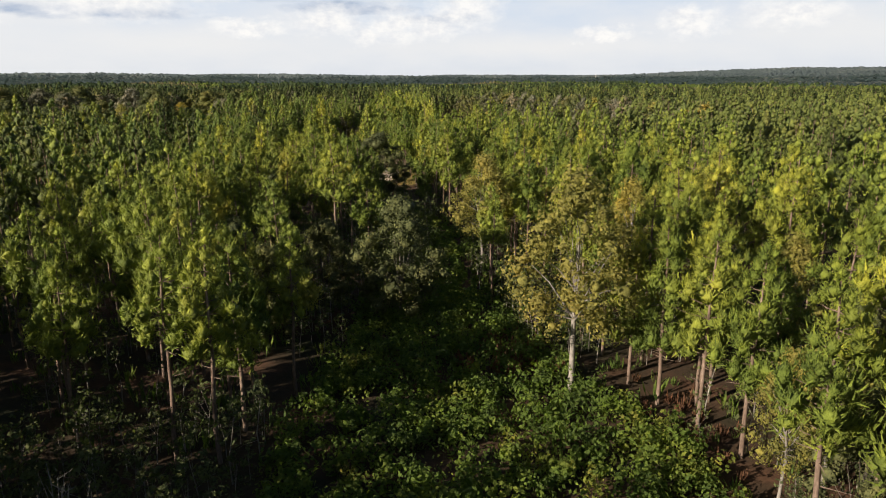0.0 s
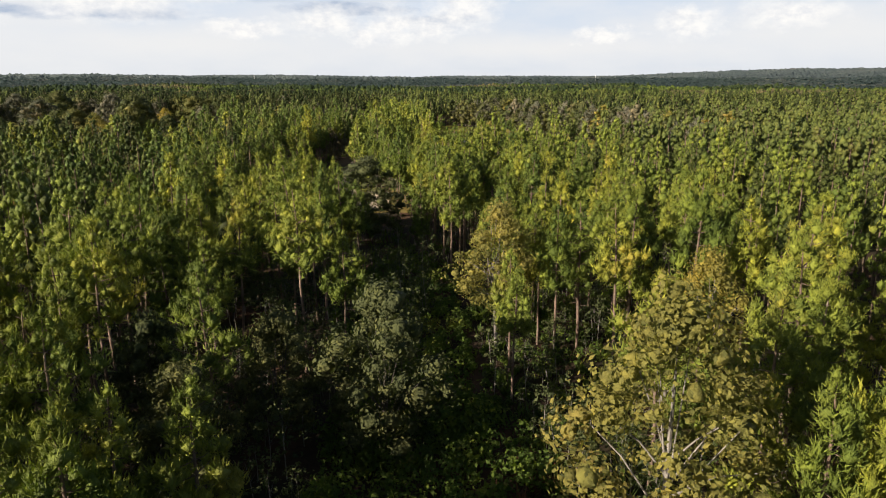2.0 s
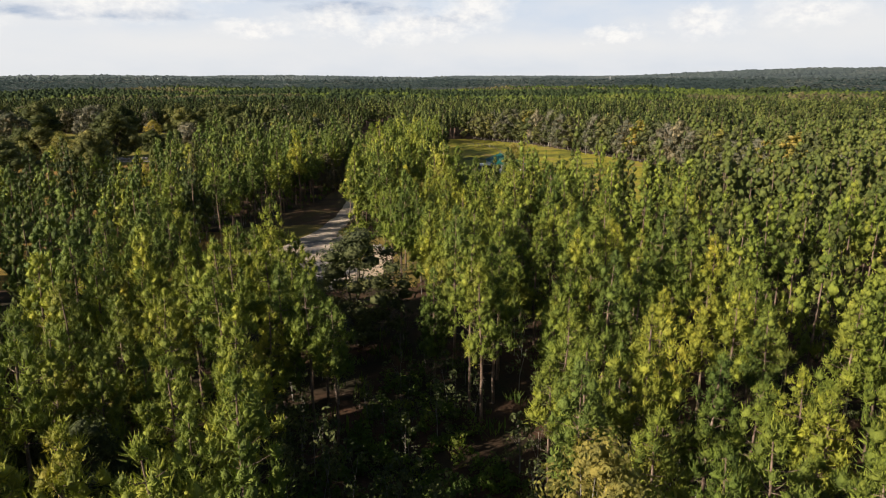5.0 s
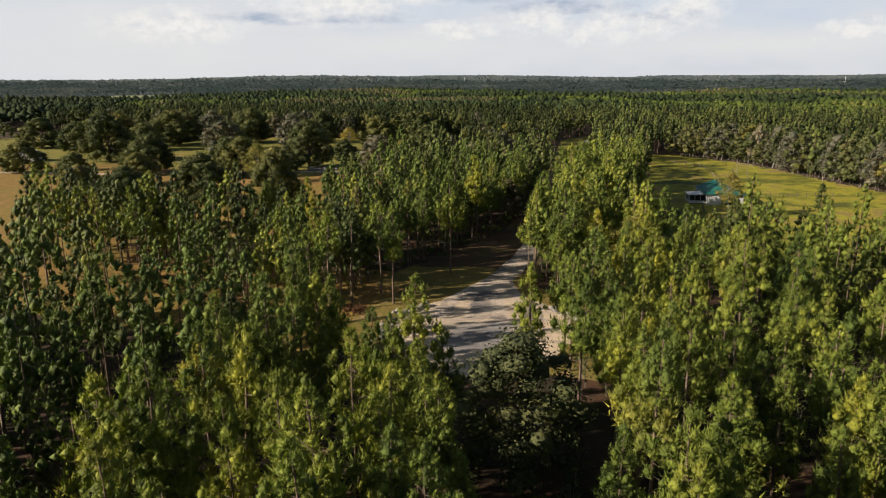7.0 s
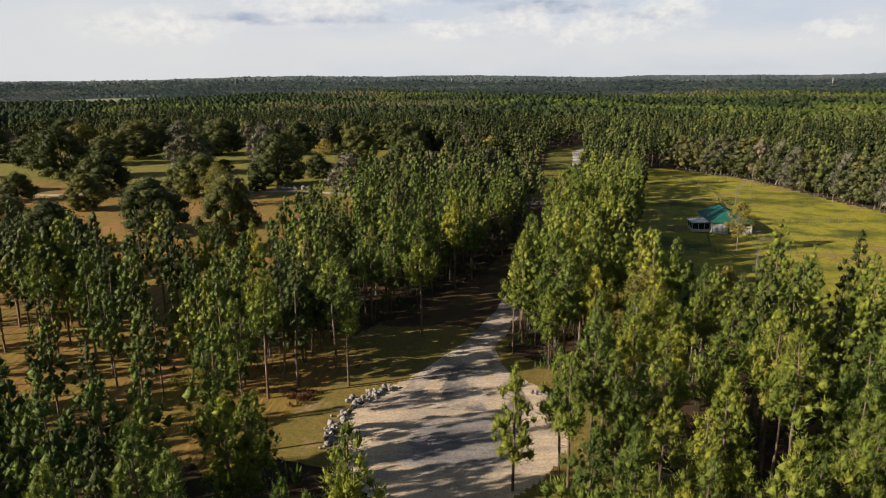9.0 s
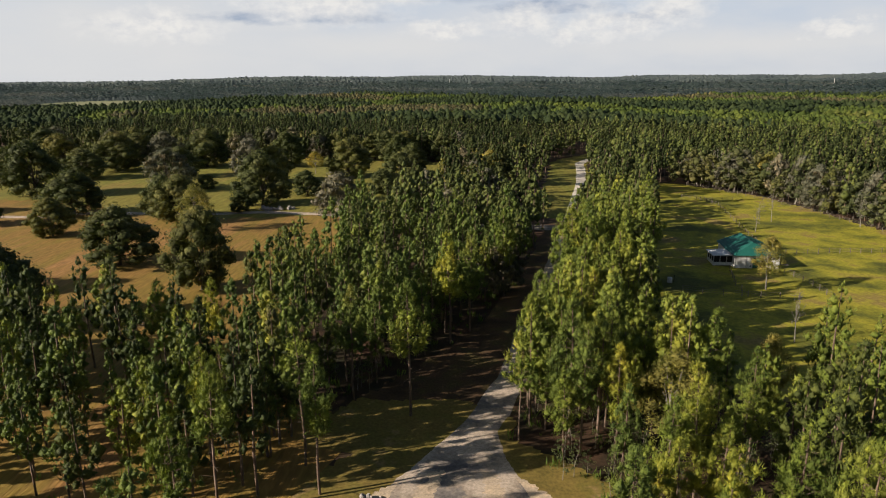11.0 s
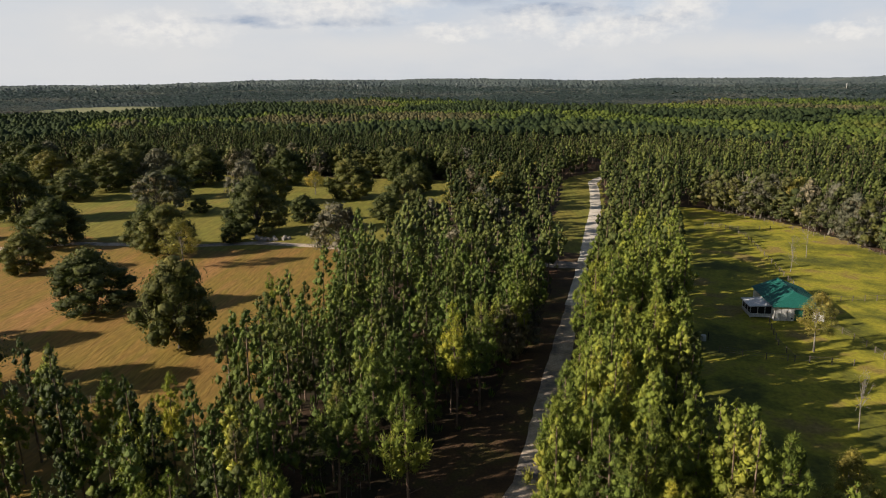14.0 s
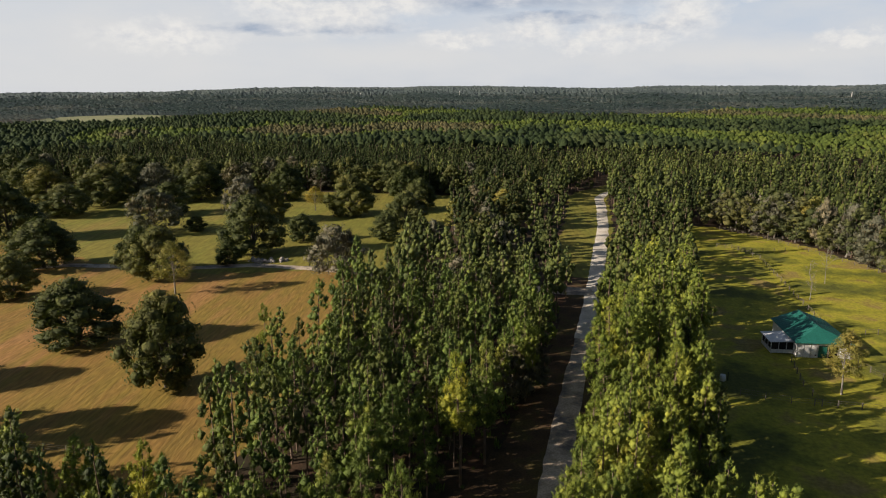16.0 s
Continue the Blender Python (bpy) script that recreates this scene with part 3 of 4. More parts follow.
def tree_thing(name, trunk_mesh, crown_mesh, m, label, group="", category="tree", moss=None, limbs=None):
    e = tagged(new(name), label, category, group)
    e.matrix_basis = m
    e.empty_display_size = 0.5
    part("trunk", trunk_mesh, e)
    part("crown", crown_mesh, e)
    if limbs:
        tagged(part("bough", limbs, e), kind="stuff")
    if moss:
        tagged(part("moss", moss, e, "hanging grey moss"), kind="stuff")
    return e


NEAR_PINES = []
for k in range(9):
    hh = 15.0 + 0.4 * k if k < 4 else 13.5 + 0.5 * (k - 4)
    a, b = pine_parts(100 + k, 2, hh, (0.5 + 0.03 * k) if k < 4 else 0.3 + 0.04 * (k - 4), 2.25 + 0.22 * (k % 4))
    NEAR_PINES.append((a.mesh("pine_trunk", PINEBARK), b.mesh("pine_crown", PINE)))
for k in range(6):
    a, b = pine_parts(140 + k, 2, 14.0 + 0.5 * k, 0.26 + 0.045 * k, 2.1 + 0.2 * (k % 3))
    NEAR_PINES.append((a.mesh("pine_trunk", PINEBARK), b.mesh("pine_crown", BLOCKPINE)))
MID_HIGH = [tuple(p.arrays() for p in pine_parts(250 + k, 1, 15.0 + 0.5 * k, 0.5 + 0.03 * (k % 3), 2.3)) for k in range(4)]
MID = [tuple(p.arrays() for p in pine_parts(200 + k, 1, 13.5 + 0.5 * k, 0.24 + 0.06 * (k % 4), 2.2 + 0.2 * (k % 3))) for k in range(8)]
FAR = [tuple(p.arrays() for p in pine_parts(300 + k, 0, 13.0 + 0.6 * k, 0.42, 2.3)) for k in range(6)]
FARB = [broad_parts(340 + k, 10.5 + k, 4.2, 0.15, 16, 14, 0.5, 0.25, 0.34, core=0.65)[1].arrays() for k in range(4)]

spots = []
step = 4.5
for i in range(-24, 37):
    for j in range(-9, 61):
        x, y = i * step + rnd.uniform(-1.9, 1.9), j * step + rnd.uniform(-1.9, 1.9)
        if pine_allowed(x, y):
            spots.append((x, y))
spots.sort(key=lambda p: axis_gap(*p))


def lay(templates, places, r):
    """Joins turned and scaled copies of templates into (v, f)."""
    out = Pile()
    for x, y, z, s in places:
        v, f = templates[r.randrange(len(templates))]
        a = r.uniform(0, 6.28)
        c, q = math.cos(a) * s, math.sin(a) * s
        out.add(np.stack([v[:, 0] * c - v[:, 1] * q + x, v[:, 0] * q + v[:, 1] * c + y, v[:, 2] * s + z], 1), f)
    return out


def stand(name, templates, places, label, seed, needles=PINE):
    r1, r2 = random.Random(seed), random.Random(seed)
    trunks = lay([t[0] for t in templates], places, r1)
    crowns = lay([t[1] for t in templates], places, r2)
    e = tagged(new(name), label, "woods", kind="stuff")
    part("trunks", trunks.mesh("trunks", PINEBARK), e)
    part("crowns", crowns.mesh("crowns", needles), e)
    return e


def pine_at(x, y, k=None, s=1.0, label="tall straight plantation pine with a tufted green crown"):
    t, c = NEAR_PINES[rnd.randrange(9) if k is None else k]
    return tree_thing("pine_tree", t, c, pose(x, y, 0, 0, 0, rnd.uniform(0, 360)) @ Matrix.Scale(s, 4), label, "plantation pines")


# single trees whose place is known
KEY_PINES = [(-12.9, 40.3), (-12.6, 44.5), (-24.9, 55.8), (-22.0, 52.8), (-15.2, 64.4), (17.0, 49.6), (15.6, 53.0), (18.8, 45.9), (21.4, 53.2), (20.4, 42.3),
             (9.9, 84.9), (12.2, 86.0), (-7.0, 136.6), (-19.2, 114.6), (-41.0, 190.7), (-43.5, 215.3), (-51.9, 165.9), (-48.1, 176.5), (-44.0, 172.0), (-19.2, 156.2), (-15.3, 158.5), (-97.5, 176.7), (-89.4, 168.8),
             (16.8, 85.5), (20.8, 80.0), (-33.4, 111.6), (-26.2, 114.0), (-20.8, 118.6), (-17.5, 119.8), (-50.9, 159.5), (-26.1, 123.3), (-34.3, 120.5), (1.9, 132.7), (5.3, 132.7), (0.4, 117.8), (8.9, 136.3),
             (-8.6, 158.6), (-1.2, 158.3), (-28.4, 131.5), (-58.6, 177.0), (-11.0, 140.5), (-8.1, 145.4), (-3.2, 147.8), (1.4, 144.5), (-58.1, 173.2), (-11.7, 196.0), (-15.4, 188.6),
             (-1.9, 187.3), (-76.8, 187.7), (-72.6, 187.1), (-68.5, 188.4), (-75.8, 221.6)]
KEY_BROAD = [(10.8, 51.4), (4.4, 85.6), (-4.0, 66.0), (-11.8, 68.0), (-15.0, 131.8), (-9.5, 189.5), (-11.0, 185.0), (24.0, 39.0), (20.0, 36.5), (28.0, 54.0), (-24.0, 93.0), (2.1, 205.0), (14.9, 66.1), (19.5, 72.0), (-62.5, 312.0)]
spots = [p for p in spots if all(math.hypot(p[0] - q[0], p[1] - q[1]) > 2.2 for q in KEY_PINES)
         and all(math.hypot(p[0] - q[0], p[1] - q[1]) > 4.4 for q in KEY_BROAD) and not (-19 < p[0] < -8 and 117 < p[1] < 137) and not (7 < p[0] < 25 and 68 < p[1] < 80) and not (-23 < p[0] < -7 and 54 < p[1] < 74)]
for x, y in KEY_PINES:
    pine_at(x, y, 5 if (x, y) in ((16.8, 85.5), (20.8, 80.0)) else None, 1.18 if (x, y) in ((-43.5, 215.3), (-41.0, 190.7), (16.8, 85.5), (20.8, 80.0)) else rnd.uniform(0.92, 1.06))
def thick(x, y):
    """The close-set blocks on both sides of the lane."""
    return 186 < y < 335 and -95 < x < -10


near = [p for p in spots[:360] if rnd.random() < (0.95 if thick(*p) else 0.78)]
rest = spots[360:]
for x, y in near:
    pine_at(x, y, rnd.randrange(4) if y < 95 else 9 + rnd.randrange(6) if rnd.random() < (0.8 if x < -40 else 0.25) else rnd.randrange(9), rnd.uniform(0.74, 1.1) if not thick(x, y) else rnd.uniform(0.72, 1.22))
mid = [(x, y, 0, rnd.uniform(0.68, 1.22) if thick(x, y) else rnd.uniform(0.66, 1.14)) for x, y in rest if axis_gap(x, y) < 75 and rnd.random() < (0.96 if thick(x, y) else 0.7)]
cut = [rnd.random() < 0.28 for p in mid]
stand("pine_wood", MID_HIGH, [p for p, q in zip(mid, cut) if not q and p[1] < 100], "tall bare-stemmed plantation pines round the clearing", 7)
stand("pine_wood", MID, [p for p, q in zip(mid, cut) if not q and p[1] >= 100 and p[0] > -40], "dense plantation of tall green pines", 3)
stand("pine_wood", MID, [p for p, q in zip(mid, cut) if not q and p[1] >= 100 and p[0] <= -40], "dense block of deep green pines beside the lane", 13, BLOCKPINE)
stand("pine_wood", MID, [p for p, q in zip(mid, cut) if q], "darker green pines scattered through the plantation", 4, DARKPINE)
# Unseen belt of taller pines, added left of the view to shade the clearing.
tall = []
for i in range(64):
    x, y = rnd.uniform(-85, -14), rnd.uniform(-30, 56)
    if x < 3 - 0.713 * (y - 2) - 9:
        tall.append((x, y, 0, rnd.uniform(1.05, 1.3)))
more = []
while len(more) < 36:
    x, y = rnd.uniform(-112, -50), rnd.uniform(166, 189)
    if y > 178 + 0.1 * (x + 80) or rnd.random() < 0.5:
        more.append((x, y, 0, rnd.uniform(0.8, 1.08)))
more += [(rnd.uniform(-128, -84), rnd.uniform(170, 192), 0, rnd.uniform(0.85, 1.15)) for i in range(30)]
stand("pine_wood", MID, more[::2], "close row of dark pines bordering the field", 31, DARKPINE)
stand("pine_wood", MID, more[1::2], "close row of green pines bordering the field", 32)
more = []
while len(more) < 120:
    x, y = rnd.uniform(-27, -6), rnd.uniform(192, 305)
    if pine_allowed(x, y) and not in_right_field(x + 1, y):
        more.append((x, y, 0, rnd.uniform(0.85, 1.12)))
stand("pine_wood", MID, more, "close row of pines between the lane and the pasture", 33)
stand("unseen_shade_pines", MID, tall, "tall pines out of view, added to shade the clearing", 14, DARKPINE)
outer = [(x, y, 0, rnd.uniform(0.8, 1.12)) for x, y in rest if axis_gap(x, y) >= 75]
for i in range(-70, 75):
    for j in range(44, 100):
        x, y = i * 5.6 + rnd.uniform(-2.3, 2.3), j * 5.6 + rnd.uniform(-2.3, 2.3)
        if y > 273 - 3 and pine_allowed(x, y) and abs(x + 0.1 * y) < 0.75 * y + 40:
            outer.append((x, y, 0, rnd.uniform(0.75, 1.15)))
        elif y <= 273 and (x < -108 or x > 164) and pine_allowed(x, y) and rnd.random() < 0.8:
            outer.append((x, y, 0, rnd.uniform(0.75, 1.15)))
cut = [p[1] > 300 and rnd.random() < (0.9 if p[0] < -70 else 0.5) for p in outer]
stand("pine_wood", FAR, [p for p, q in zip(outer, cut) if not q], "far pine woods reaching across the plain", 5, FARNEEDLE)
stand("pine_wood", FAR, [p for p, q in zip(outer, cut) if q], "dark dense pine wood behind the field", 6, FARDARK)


# ---- far woods ----
def tent(n):
    """A rounded far tree crown: a small uneven top ring over a wider one."""
    r = np.random.default_rng(n + 70)
    h = 11.5 + 0.6 * (n % 5)
    v = [(r.normal(0, 0.4), r.normal(0, 0.4), h)]
    for k in range(4):
        a, q = 6.28 * k / 4 + n, r.uniform(1.0, 1.9)
        v.append((q * math.cos(a), q * math.sin(a), h - r.uniform(0.4, 1.6)))
    for k in range(4):
        a, q = 6.28 * (k + 0.5) / 4 + n, r.uniform(2.6, 4.0)
        v.append((q * math.cos(a), q * math.sin(a), h - r.uniform(2.6, 4.8)))
    f = []
    for k in range(4):
        m = (k + 1) % 4
        f += [(0, 1 + k, 1 + m), (1 + k, 5 + k, 1 + m), (1 + m, 5 + k, 5 + m)]
    return np.array(v), np.array(f)


def cone(n):
    """The smallest far crown: a blunt uneven top."""
    v, f = tent(n)
    return v[:5] * [2.3, 2.3, 1] - [0, 0, 0.5], np.array([(0, 1 + k, 1 + (k + 1) % 4) for k in range(4)])


tents = [tent(k) for k in range(12)]
cones = [cone(k) for k in range(12)]


def far_open(x, y):
    u, v = (y - 920 - x - 790) * 0.707, (x + 790 + y - 920) * 0.707
    return (u / 150) ** 2 + (v / 95) ** 2 < 1


farspots = []
d = 560.0
while d < 2300:
    gap = 2.5 + d * 0.0025 if d < 1200 else 6.2 + (d - 1200) * 0.006
    n = int(1.75 * d / gap)
    for k in range(n):
        a = radians(42) + 1.75 * (k + rnd.random()) / n
        x, y = d * math.cos(a), 60 + d * math.sin(a) + rnd.uniform(-gap, gap) * 0.6
        if far_open(x, y):
            continue
        farspots.append((x, y, float(ground_height(x, y)), rnd.uniform(0.66, 1.14) * (0.85 if d < 900 else 0.8 + (d - 900) * 0.0005) * (1 + 0.16 * math.sin(x * 0.013 + y * 0.021) * math.sin(y * 0.017 - x * 0.007))))
    d += gap * 1.15
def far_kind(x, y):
    """Which stand a far tree belongs to: dark pine, green pine or grey mixed wood; farther out, haze-tinted wood."""
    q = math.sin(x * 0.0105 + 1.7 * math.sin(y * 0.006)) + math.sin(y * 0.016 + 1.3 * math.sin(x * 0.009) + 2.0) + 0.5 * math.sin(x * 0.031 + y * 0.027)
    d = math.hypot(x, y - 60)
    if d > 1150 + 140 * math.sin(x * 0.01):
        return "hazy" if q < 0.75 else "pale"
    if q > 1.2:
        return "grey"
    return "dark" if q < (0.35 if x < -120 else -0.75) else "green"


by_kind = {}
for x, y, z, k in farspots:
    kind = far_kind(x, y)
    by_kind.setdefault(kind, []).append((x, y, z, k * {"dark": 1.12, "green": 0.92, "grey": 0.96, "hazy": 1.0, "pale": 0.86}[kind]))
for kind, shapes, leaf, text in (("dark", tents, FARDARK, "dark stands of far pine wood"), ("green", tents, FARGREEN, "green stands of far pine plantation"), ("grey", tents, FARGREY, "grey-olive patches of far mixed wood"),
                                 ("hazy", cones, HAZEWOOD, "distant woods below the horizon, haze blue put into their colour"), ("pale", cones, HAZEPALE, "patches of distant woods with pale haze put into their colour")):
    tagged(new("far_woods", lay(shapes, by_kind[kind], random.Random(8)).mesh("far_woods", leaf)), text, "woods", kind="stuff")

na, nd = 900, 58
A = np.linspace(radians(38), radians(146), na)
D = np.geomspace(1360, 4700, nd)
AA, DD = np.meshgrid(A, D, indexing='ij')
X, Y = DD * np.cos(AA), 60 + DD * np.sin(AA)
Z = ground_height(X, Y) + np.clip(7.5 + (DD - 2000) * 0.03, 7.5, 15) * np.clip((DD - 1360) / 160, 0.02, 1) + nr.normal(0, 2.2, X.shape) * np.clip((DD - 1360) / 300, 0.0, 1) + 3 * np.sin(AA * 40) * np.sin(DD * 0.01) * np.clip((DD - 1360) / 300, 0.0, 1)
ids = np.arange(na * nd).reshape(na, nd)
f = np.stack([ids[:-1, :-1], ids[1:, :-1], ids[1:, 1:], ids[:-1, 1:]], -1).reshape(-1, 4)
tagged(new("far_canopy", mesh_of("far_canopy", np.stack([X, Y, Z], -1).reshape(-1, 3), f, HAZEWOOD, False)), "dark distant tree canopy on low hills along the horizon, tinted for haze", "woods", kind="stuff")
PALEGRASS = surface("pale_far_grass", [(0.3, (0.2, 0.22, 0.1)), (0.55, (0.27, 0.28, 0.14)), (0.75, (0.32, 0.3, 0.17))], 0.02, 0.2)
patch("far_pasture", far_open, -940, -640, 770, 1070, 8.0, 5.0, PALEGRASS, "pale green far pasture among the woods", "field")


# ---- broadleaved trees ----
DUSTY = foliage("dusty_oak_leaves", (0.08, 0.09, 0.045), (0.1, 0.115, 0.055), (0.13, 0.14, 0.06), (0.15, 0.14, 0.06), 0.2, 0.1, gloss=0.12)


def broad_set(seed, material, bark, count, moss=False, **kw):
    out = []
    for k in range(count):
        t, c = broad_parts(seed + k, **kw)
        hang = None
        if moss:
            r, p = np.random.default_rng(seed + k + 50), Pile()
            for q in range(60):
                a, d, z = r.uniform(0, 6.28), kw["wide"] * r.uniform(0.45, 1.0), kw["h"] * r.uniform(0.3, 0.92)
                d *= math.sin(math.pi * min(0.95, z / kw["h"])) ** 0.5
                for n in range(5):
                    x, y = d * math.cos(a) + r.normal(0, 0.4), d * math.sin(a) + r.normal(0, 0.4)
                    l, s = r.uniform(0.7, 1.9), r.uniform(0.08, 0.2)
                    p.add([(x - s, y, z), (x + s, y + s, z + 0.1), (x + r.normal(0, 0.15), y, z - l), (x, y - s, z)], [(0, 1, 2), (1, 3, 2), (3, 0, 2)])
            hang = p.mesh("moss", MOSS)
        stem, boughs = Pile(), Pile()
        stem.add(t.v[0], t.f[0])
        for v, f, n in zip(t.v[1:], t.f[1:], np.cumsum([len(q) for q in t.v])):
            boughs.add(v, f - n)
        out.append((stem.mesh("stem", bark), c.mesh("leaves", material), hang, boughs.mesh("limbs", bark)))
    return out


LIVE_OAK = broad_set(400, OAK, OAKBARK, 5, h=12.0, wide=5.0, low=0.05, clumps=84, per=105, leaf=0.22, trunk_r=0.3, clump_r=0.27, core=0.6)
PALEMOSS = foliage("pale_mossy_leaves", (0.115, 0.115, 0.085), (0.16, 0.155, 0.12), (0.2, 0.19, 0.155), (0.22, 0.19, 0.16), 0.15, 0.1, gloss=0.12)
MOSS_OAK = broad_set(420, PALEMOSS, OAKBARK, 2, moss=True, h=12.0, wide=5.0, low=0.12, clumps=56, per=60, leaf=0.24, trunk_r=0.3, clump_r=0.25, core=0.5)
SWEETGUM = broad_set(440, YELLOW, GREYBARK, 3, h=12.0, wide=3.2, low=0.3, clumps=60, per=130, leaf=0.115, trunk_r=0.15, clump_r=0.27, core=0.3)
GREYGREEN = broad_set(460, DUSTY, OAKBARK, 3, h=12.0, wide=4.0, low=0.12, clumps=56, per=150, leaf=0.14, trunk_r=0.16, clump_r=0.27, core=0.5)
BARE = broad_set(480, GREYLEAF, GREYBARK, 3, h=10.0, wide=2.6, low=0.3, clumps=16, per=14, leaf=0.1, trunk_r=0.1, bare=0.5)
EDGE_OAK = broad_set(500, OAK, OAKBARK, 3, h=12.0, wide=5.0, low=0.08, clumps=36, per=38, leaf=0.36, trunk_r=0.25, clump_r=0.3, core=0.6)
EDGE_GREY = broad_set(520, DUSTY, OAKBARK, 3, h=12.0, wide=4.0, low=0.12, clumps=36, per=38, leaf=0.32, trunk_r=0.2, clump_r=0.28, core=0.55)
EDGE_GUM = broad_set(540, YELLOW, GREYBARK, 2, h=12.0, wide=3.2, low=0.25, clumps=34, per=34, leaf=0.26, trunk_r=0.15, clump_r=0.28, core=0.45)


def broad(kind, name, x, y, h, w_, label, group=""):
    base_h, base_w = {id(LIVE_OAK): (12, 5), id(MOSS_OAK): (12, 5), id(SWEETGUM): (12, 3.2), id(GREYGREEN): (12, 4), id(BARE): (10, 2.6), id(EDGE_OAK): (12, 5), id(EDGE_GREY): (12, 4), id(EDGE_GUM): (12, 3.2)}[id(kind)]
    t, c, hang, boughs = kind[rnd.randrange(len(kind))]
    m = pose(x, y, 0, 0, 0, rnd.uniform(0, 360)) @ Matrix.Diagonal((w_ / base_w, w_ / base_w, h / base_h, 1))
    return tree_thing(name, t, c, m, label, group, "tree", hang, boughs)


YL = "slender broadleaved tree with yellowing leaves and pale trunk"
broad(SWEETGUM, "sweetgum_tree", 10.8, 51.4, 17.0, 4.6, "tall yellowing sweetgum with a white trunk at the clearing's edge")
broad(SWEETGUM, "sweetgum_tree", 4.4, 85.6, 14.5, 3.9, YL)
broad(SWEETGUM, "sweetgum_tree", -9.5, 189.5, 13.0, 4.4, "golden yellow broadleaved tree among dark pines")
broad(SWEETGUM, "sweetgum_tree", 2.1, 205.0, 10.5, 2.6, YL)
broad(SWEETGUM, "sweetgum_tree", 24.0, 39.0, 11.0, 2.6, "leafy pale green sapling cluster at the wood's edge")
broad(SWEETGUM, "sweetgum_tree", 20.5, 37.0, 9.5, 2.0, "leafy pale green sapling cluster at the wood's edge")
for x, y, h, w_ in ((27.0, 43.0, 11.0, 2.6), (22.5, 33.0, 9.0, 2.2), (30.5, 37.0, 12.0, 2.8), (26.0, 35.5, 10.0, 2.4)):
    broad(GREYGREEN, "oak_tree", x, y, h, w_, "slender grey-green sapling at the wood's edge", "edge saplings")
broad(SWEETGUM, "sweetgum_tree", 28.0, 54.0, 12.0, 2.8, YL)
broad(GREYGREEN, "oak_tree", -4.0, 66.0, 12.8, 4.2, "grey-green young oak standing in the shaded clearing")
broad(GREYGREEN, "oak_tree", -11.8, 68.0, 10.0, 3.0, "grey-green young oak standing in the shaded clearing")
broad(GREYGREEN, "oak_tree", -15.5, 60.0, 9.5, 3.2, "grey-green young oak standing in the shaded clearing")
broad(GREYGREEN, "oak_tree", -20.0, 66.0, 10.5, 3.0, "dusty grey-green oak among the pines")
broad(GREYGREEN, "oak_tree", -24.0, 93.0, 11.0, 3.0, "grey-green oak among the pines")
broad(GREYGREEN, "oak_tree", -15.0, 131.8, 13.5, 6.0, "rounded grey-green oak before the turning circle")
broad(GREYGREEN, "oak_tree", -33.0, 97.0, 10.5, 3.2, "dusty grey-green oak among the pines")
broad(SWEETGUM, "sweetgum_tree", 14.9, 66.1, 12.0, 3.4, YL)
broad(SWEETGUM, "sweetgum_tree", 19.5, 72.0, 13.5, 3.2, YL)
broad(MOSS_OAK, "mossy_oak", -62.5, 312.0, 15.0, 5.5, "grey oak draped with hanging moss", "mossy oaks")
broad(BARE, "bare_tree", -13.5, 25.7, 9.0, 2.2, "small grey half-bare tree")

PASTURE_OAKS = [(-100.7, 227.9, 17.0, 5.6), (-131.3, 238.0, 13.5, 7.2), (-150.0, 283.0, 14.0, 6.5), (-158.0, 285.0, 13.0, 5.5), (-190.0, 282.0, 14.0, 8.0),
                (-172.0, 257.0, 10.5, 5.0), (-141.0, 313.0, 18.0, 8.0), (-141.5, 301.5, 6.5, 3.2), (-136.0, 334.0, 9.0, 4.8), (-141.0, 379.0, 16.0, 8.0),
                (-254.0, 369.0, 18.0, 9.5), (-223.5, 394.0, 18.0, 9.5), (-181.0, 337.0, 5.5, 3.2), (-137.0, 427.0, 14.0, 7.0), (-250.0, 345.0, 13.0, 8.0),
                (-232.0, 305.0, 20.0, 9.0), (-121.0, 199.0, 15.0, 6.5), (-111.0, 345.0, 9.0, 4.5), (-166.0, 360.0, 15.0, 6.0), (-112.0, 365.0, 13.0, 6.0),
                (-205.0, 262.0, 9.0, 5.0), (-146.0, 210.0, 13.0, 6.0), (-120.0, 400.0, 13.0, 6.0), (-186.0, 405.0, 16.0, 8.0),
                (-275.0, 330.0, 14.0, 8.0), (-290.0, 372.0, 16.0, 9.0), (-268.0, 398.0, 15.0, 8.0), (-310.0, 340.0, 15.0, 8.5), (-212.0, 360.0, 13.0, 7.0), (-236.0, 268.0, 12.0, 6.5), (-325.0, 395.0, 16.0, 9.0)]
for x, y, h, w_ in PASTURE_OAKS:
    broad(LIVE_OAK, "live_oak", x, y, h, w_ * 1.1, "tall rounded dark live oak standing in the pasture" if h > 11 else "small round dark oak standing in the pasture", "pasture oaks")
for x, y, h, w_ in ((-192.0, 329.0, 16.0, 9.5), (-172.0, 353.0, 18.0, 7.0), (-104.0, 297.0, 14.5, 7.5), (-62.0, 272.0, 15.0, 6.0), (-240.0, 385.0, 17.0, 9.0), (-42.5, 240.0, 10.0, 3.6), (-41.0, 246.0, 9.0, 3.2)):
    broad(MOSS_OAK, "mossy_oak", x, y, h, w_, "grey oak draped with hanging moss", "mossy oaks")
broad(SWEETGUM, "sweetgum_tree", -136.6, 273.0, 13.0, 4.6, "light green broadleaved tree standing in the pasture")
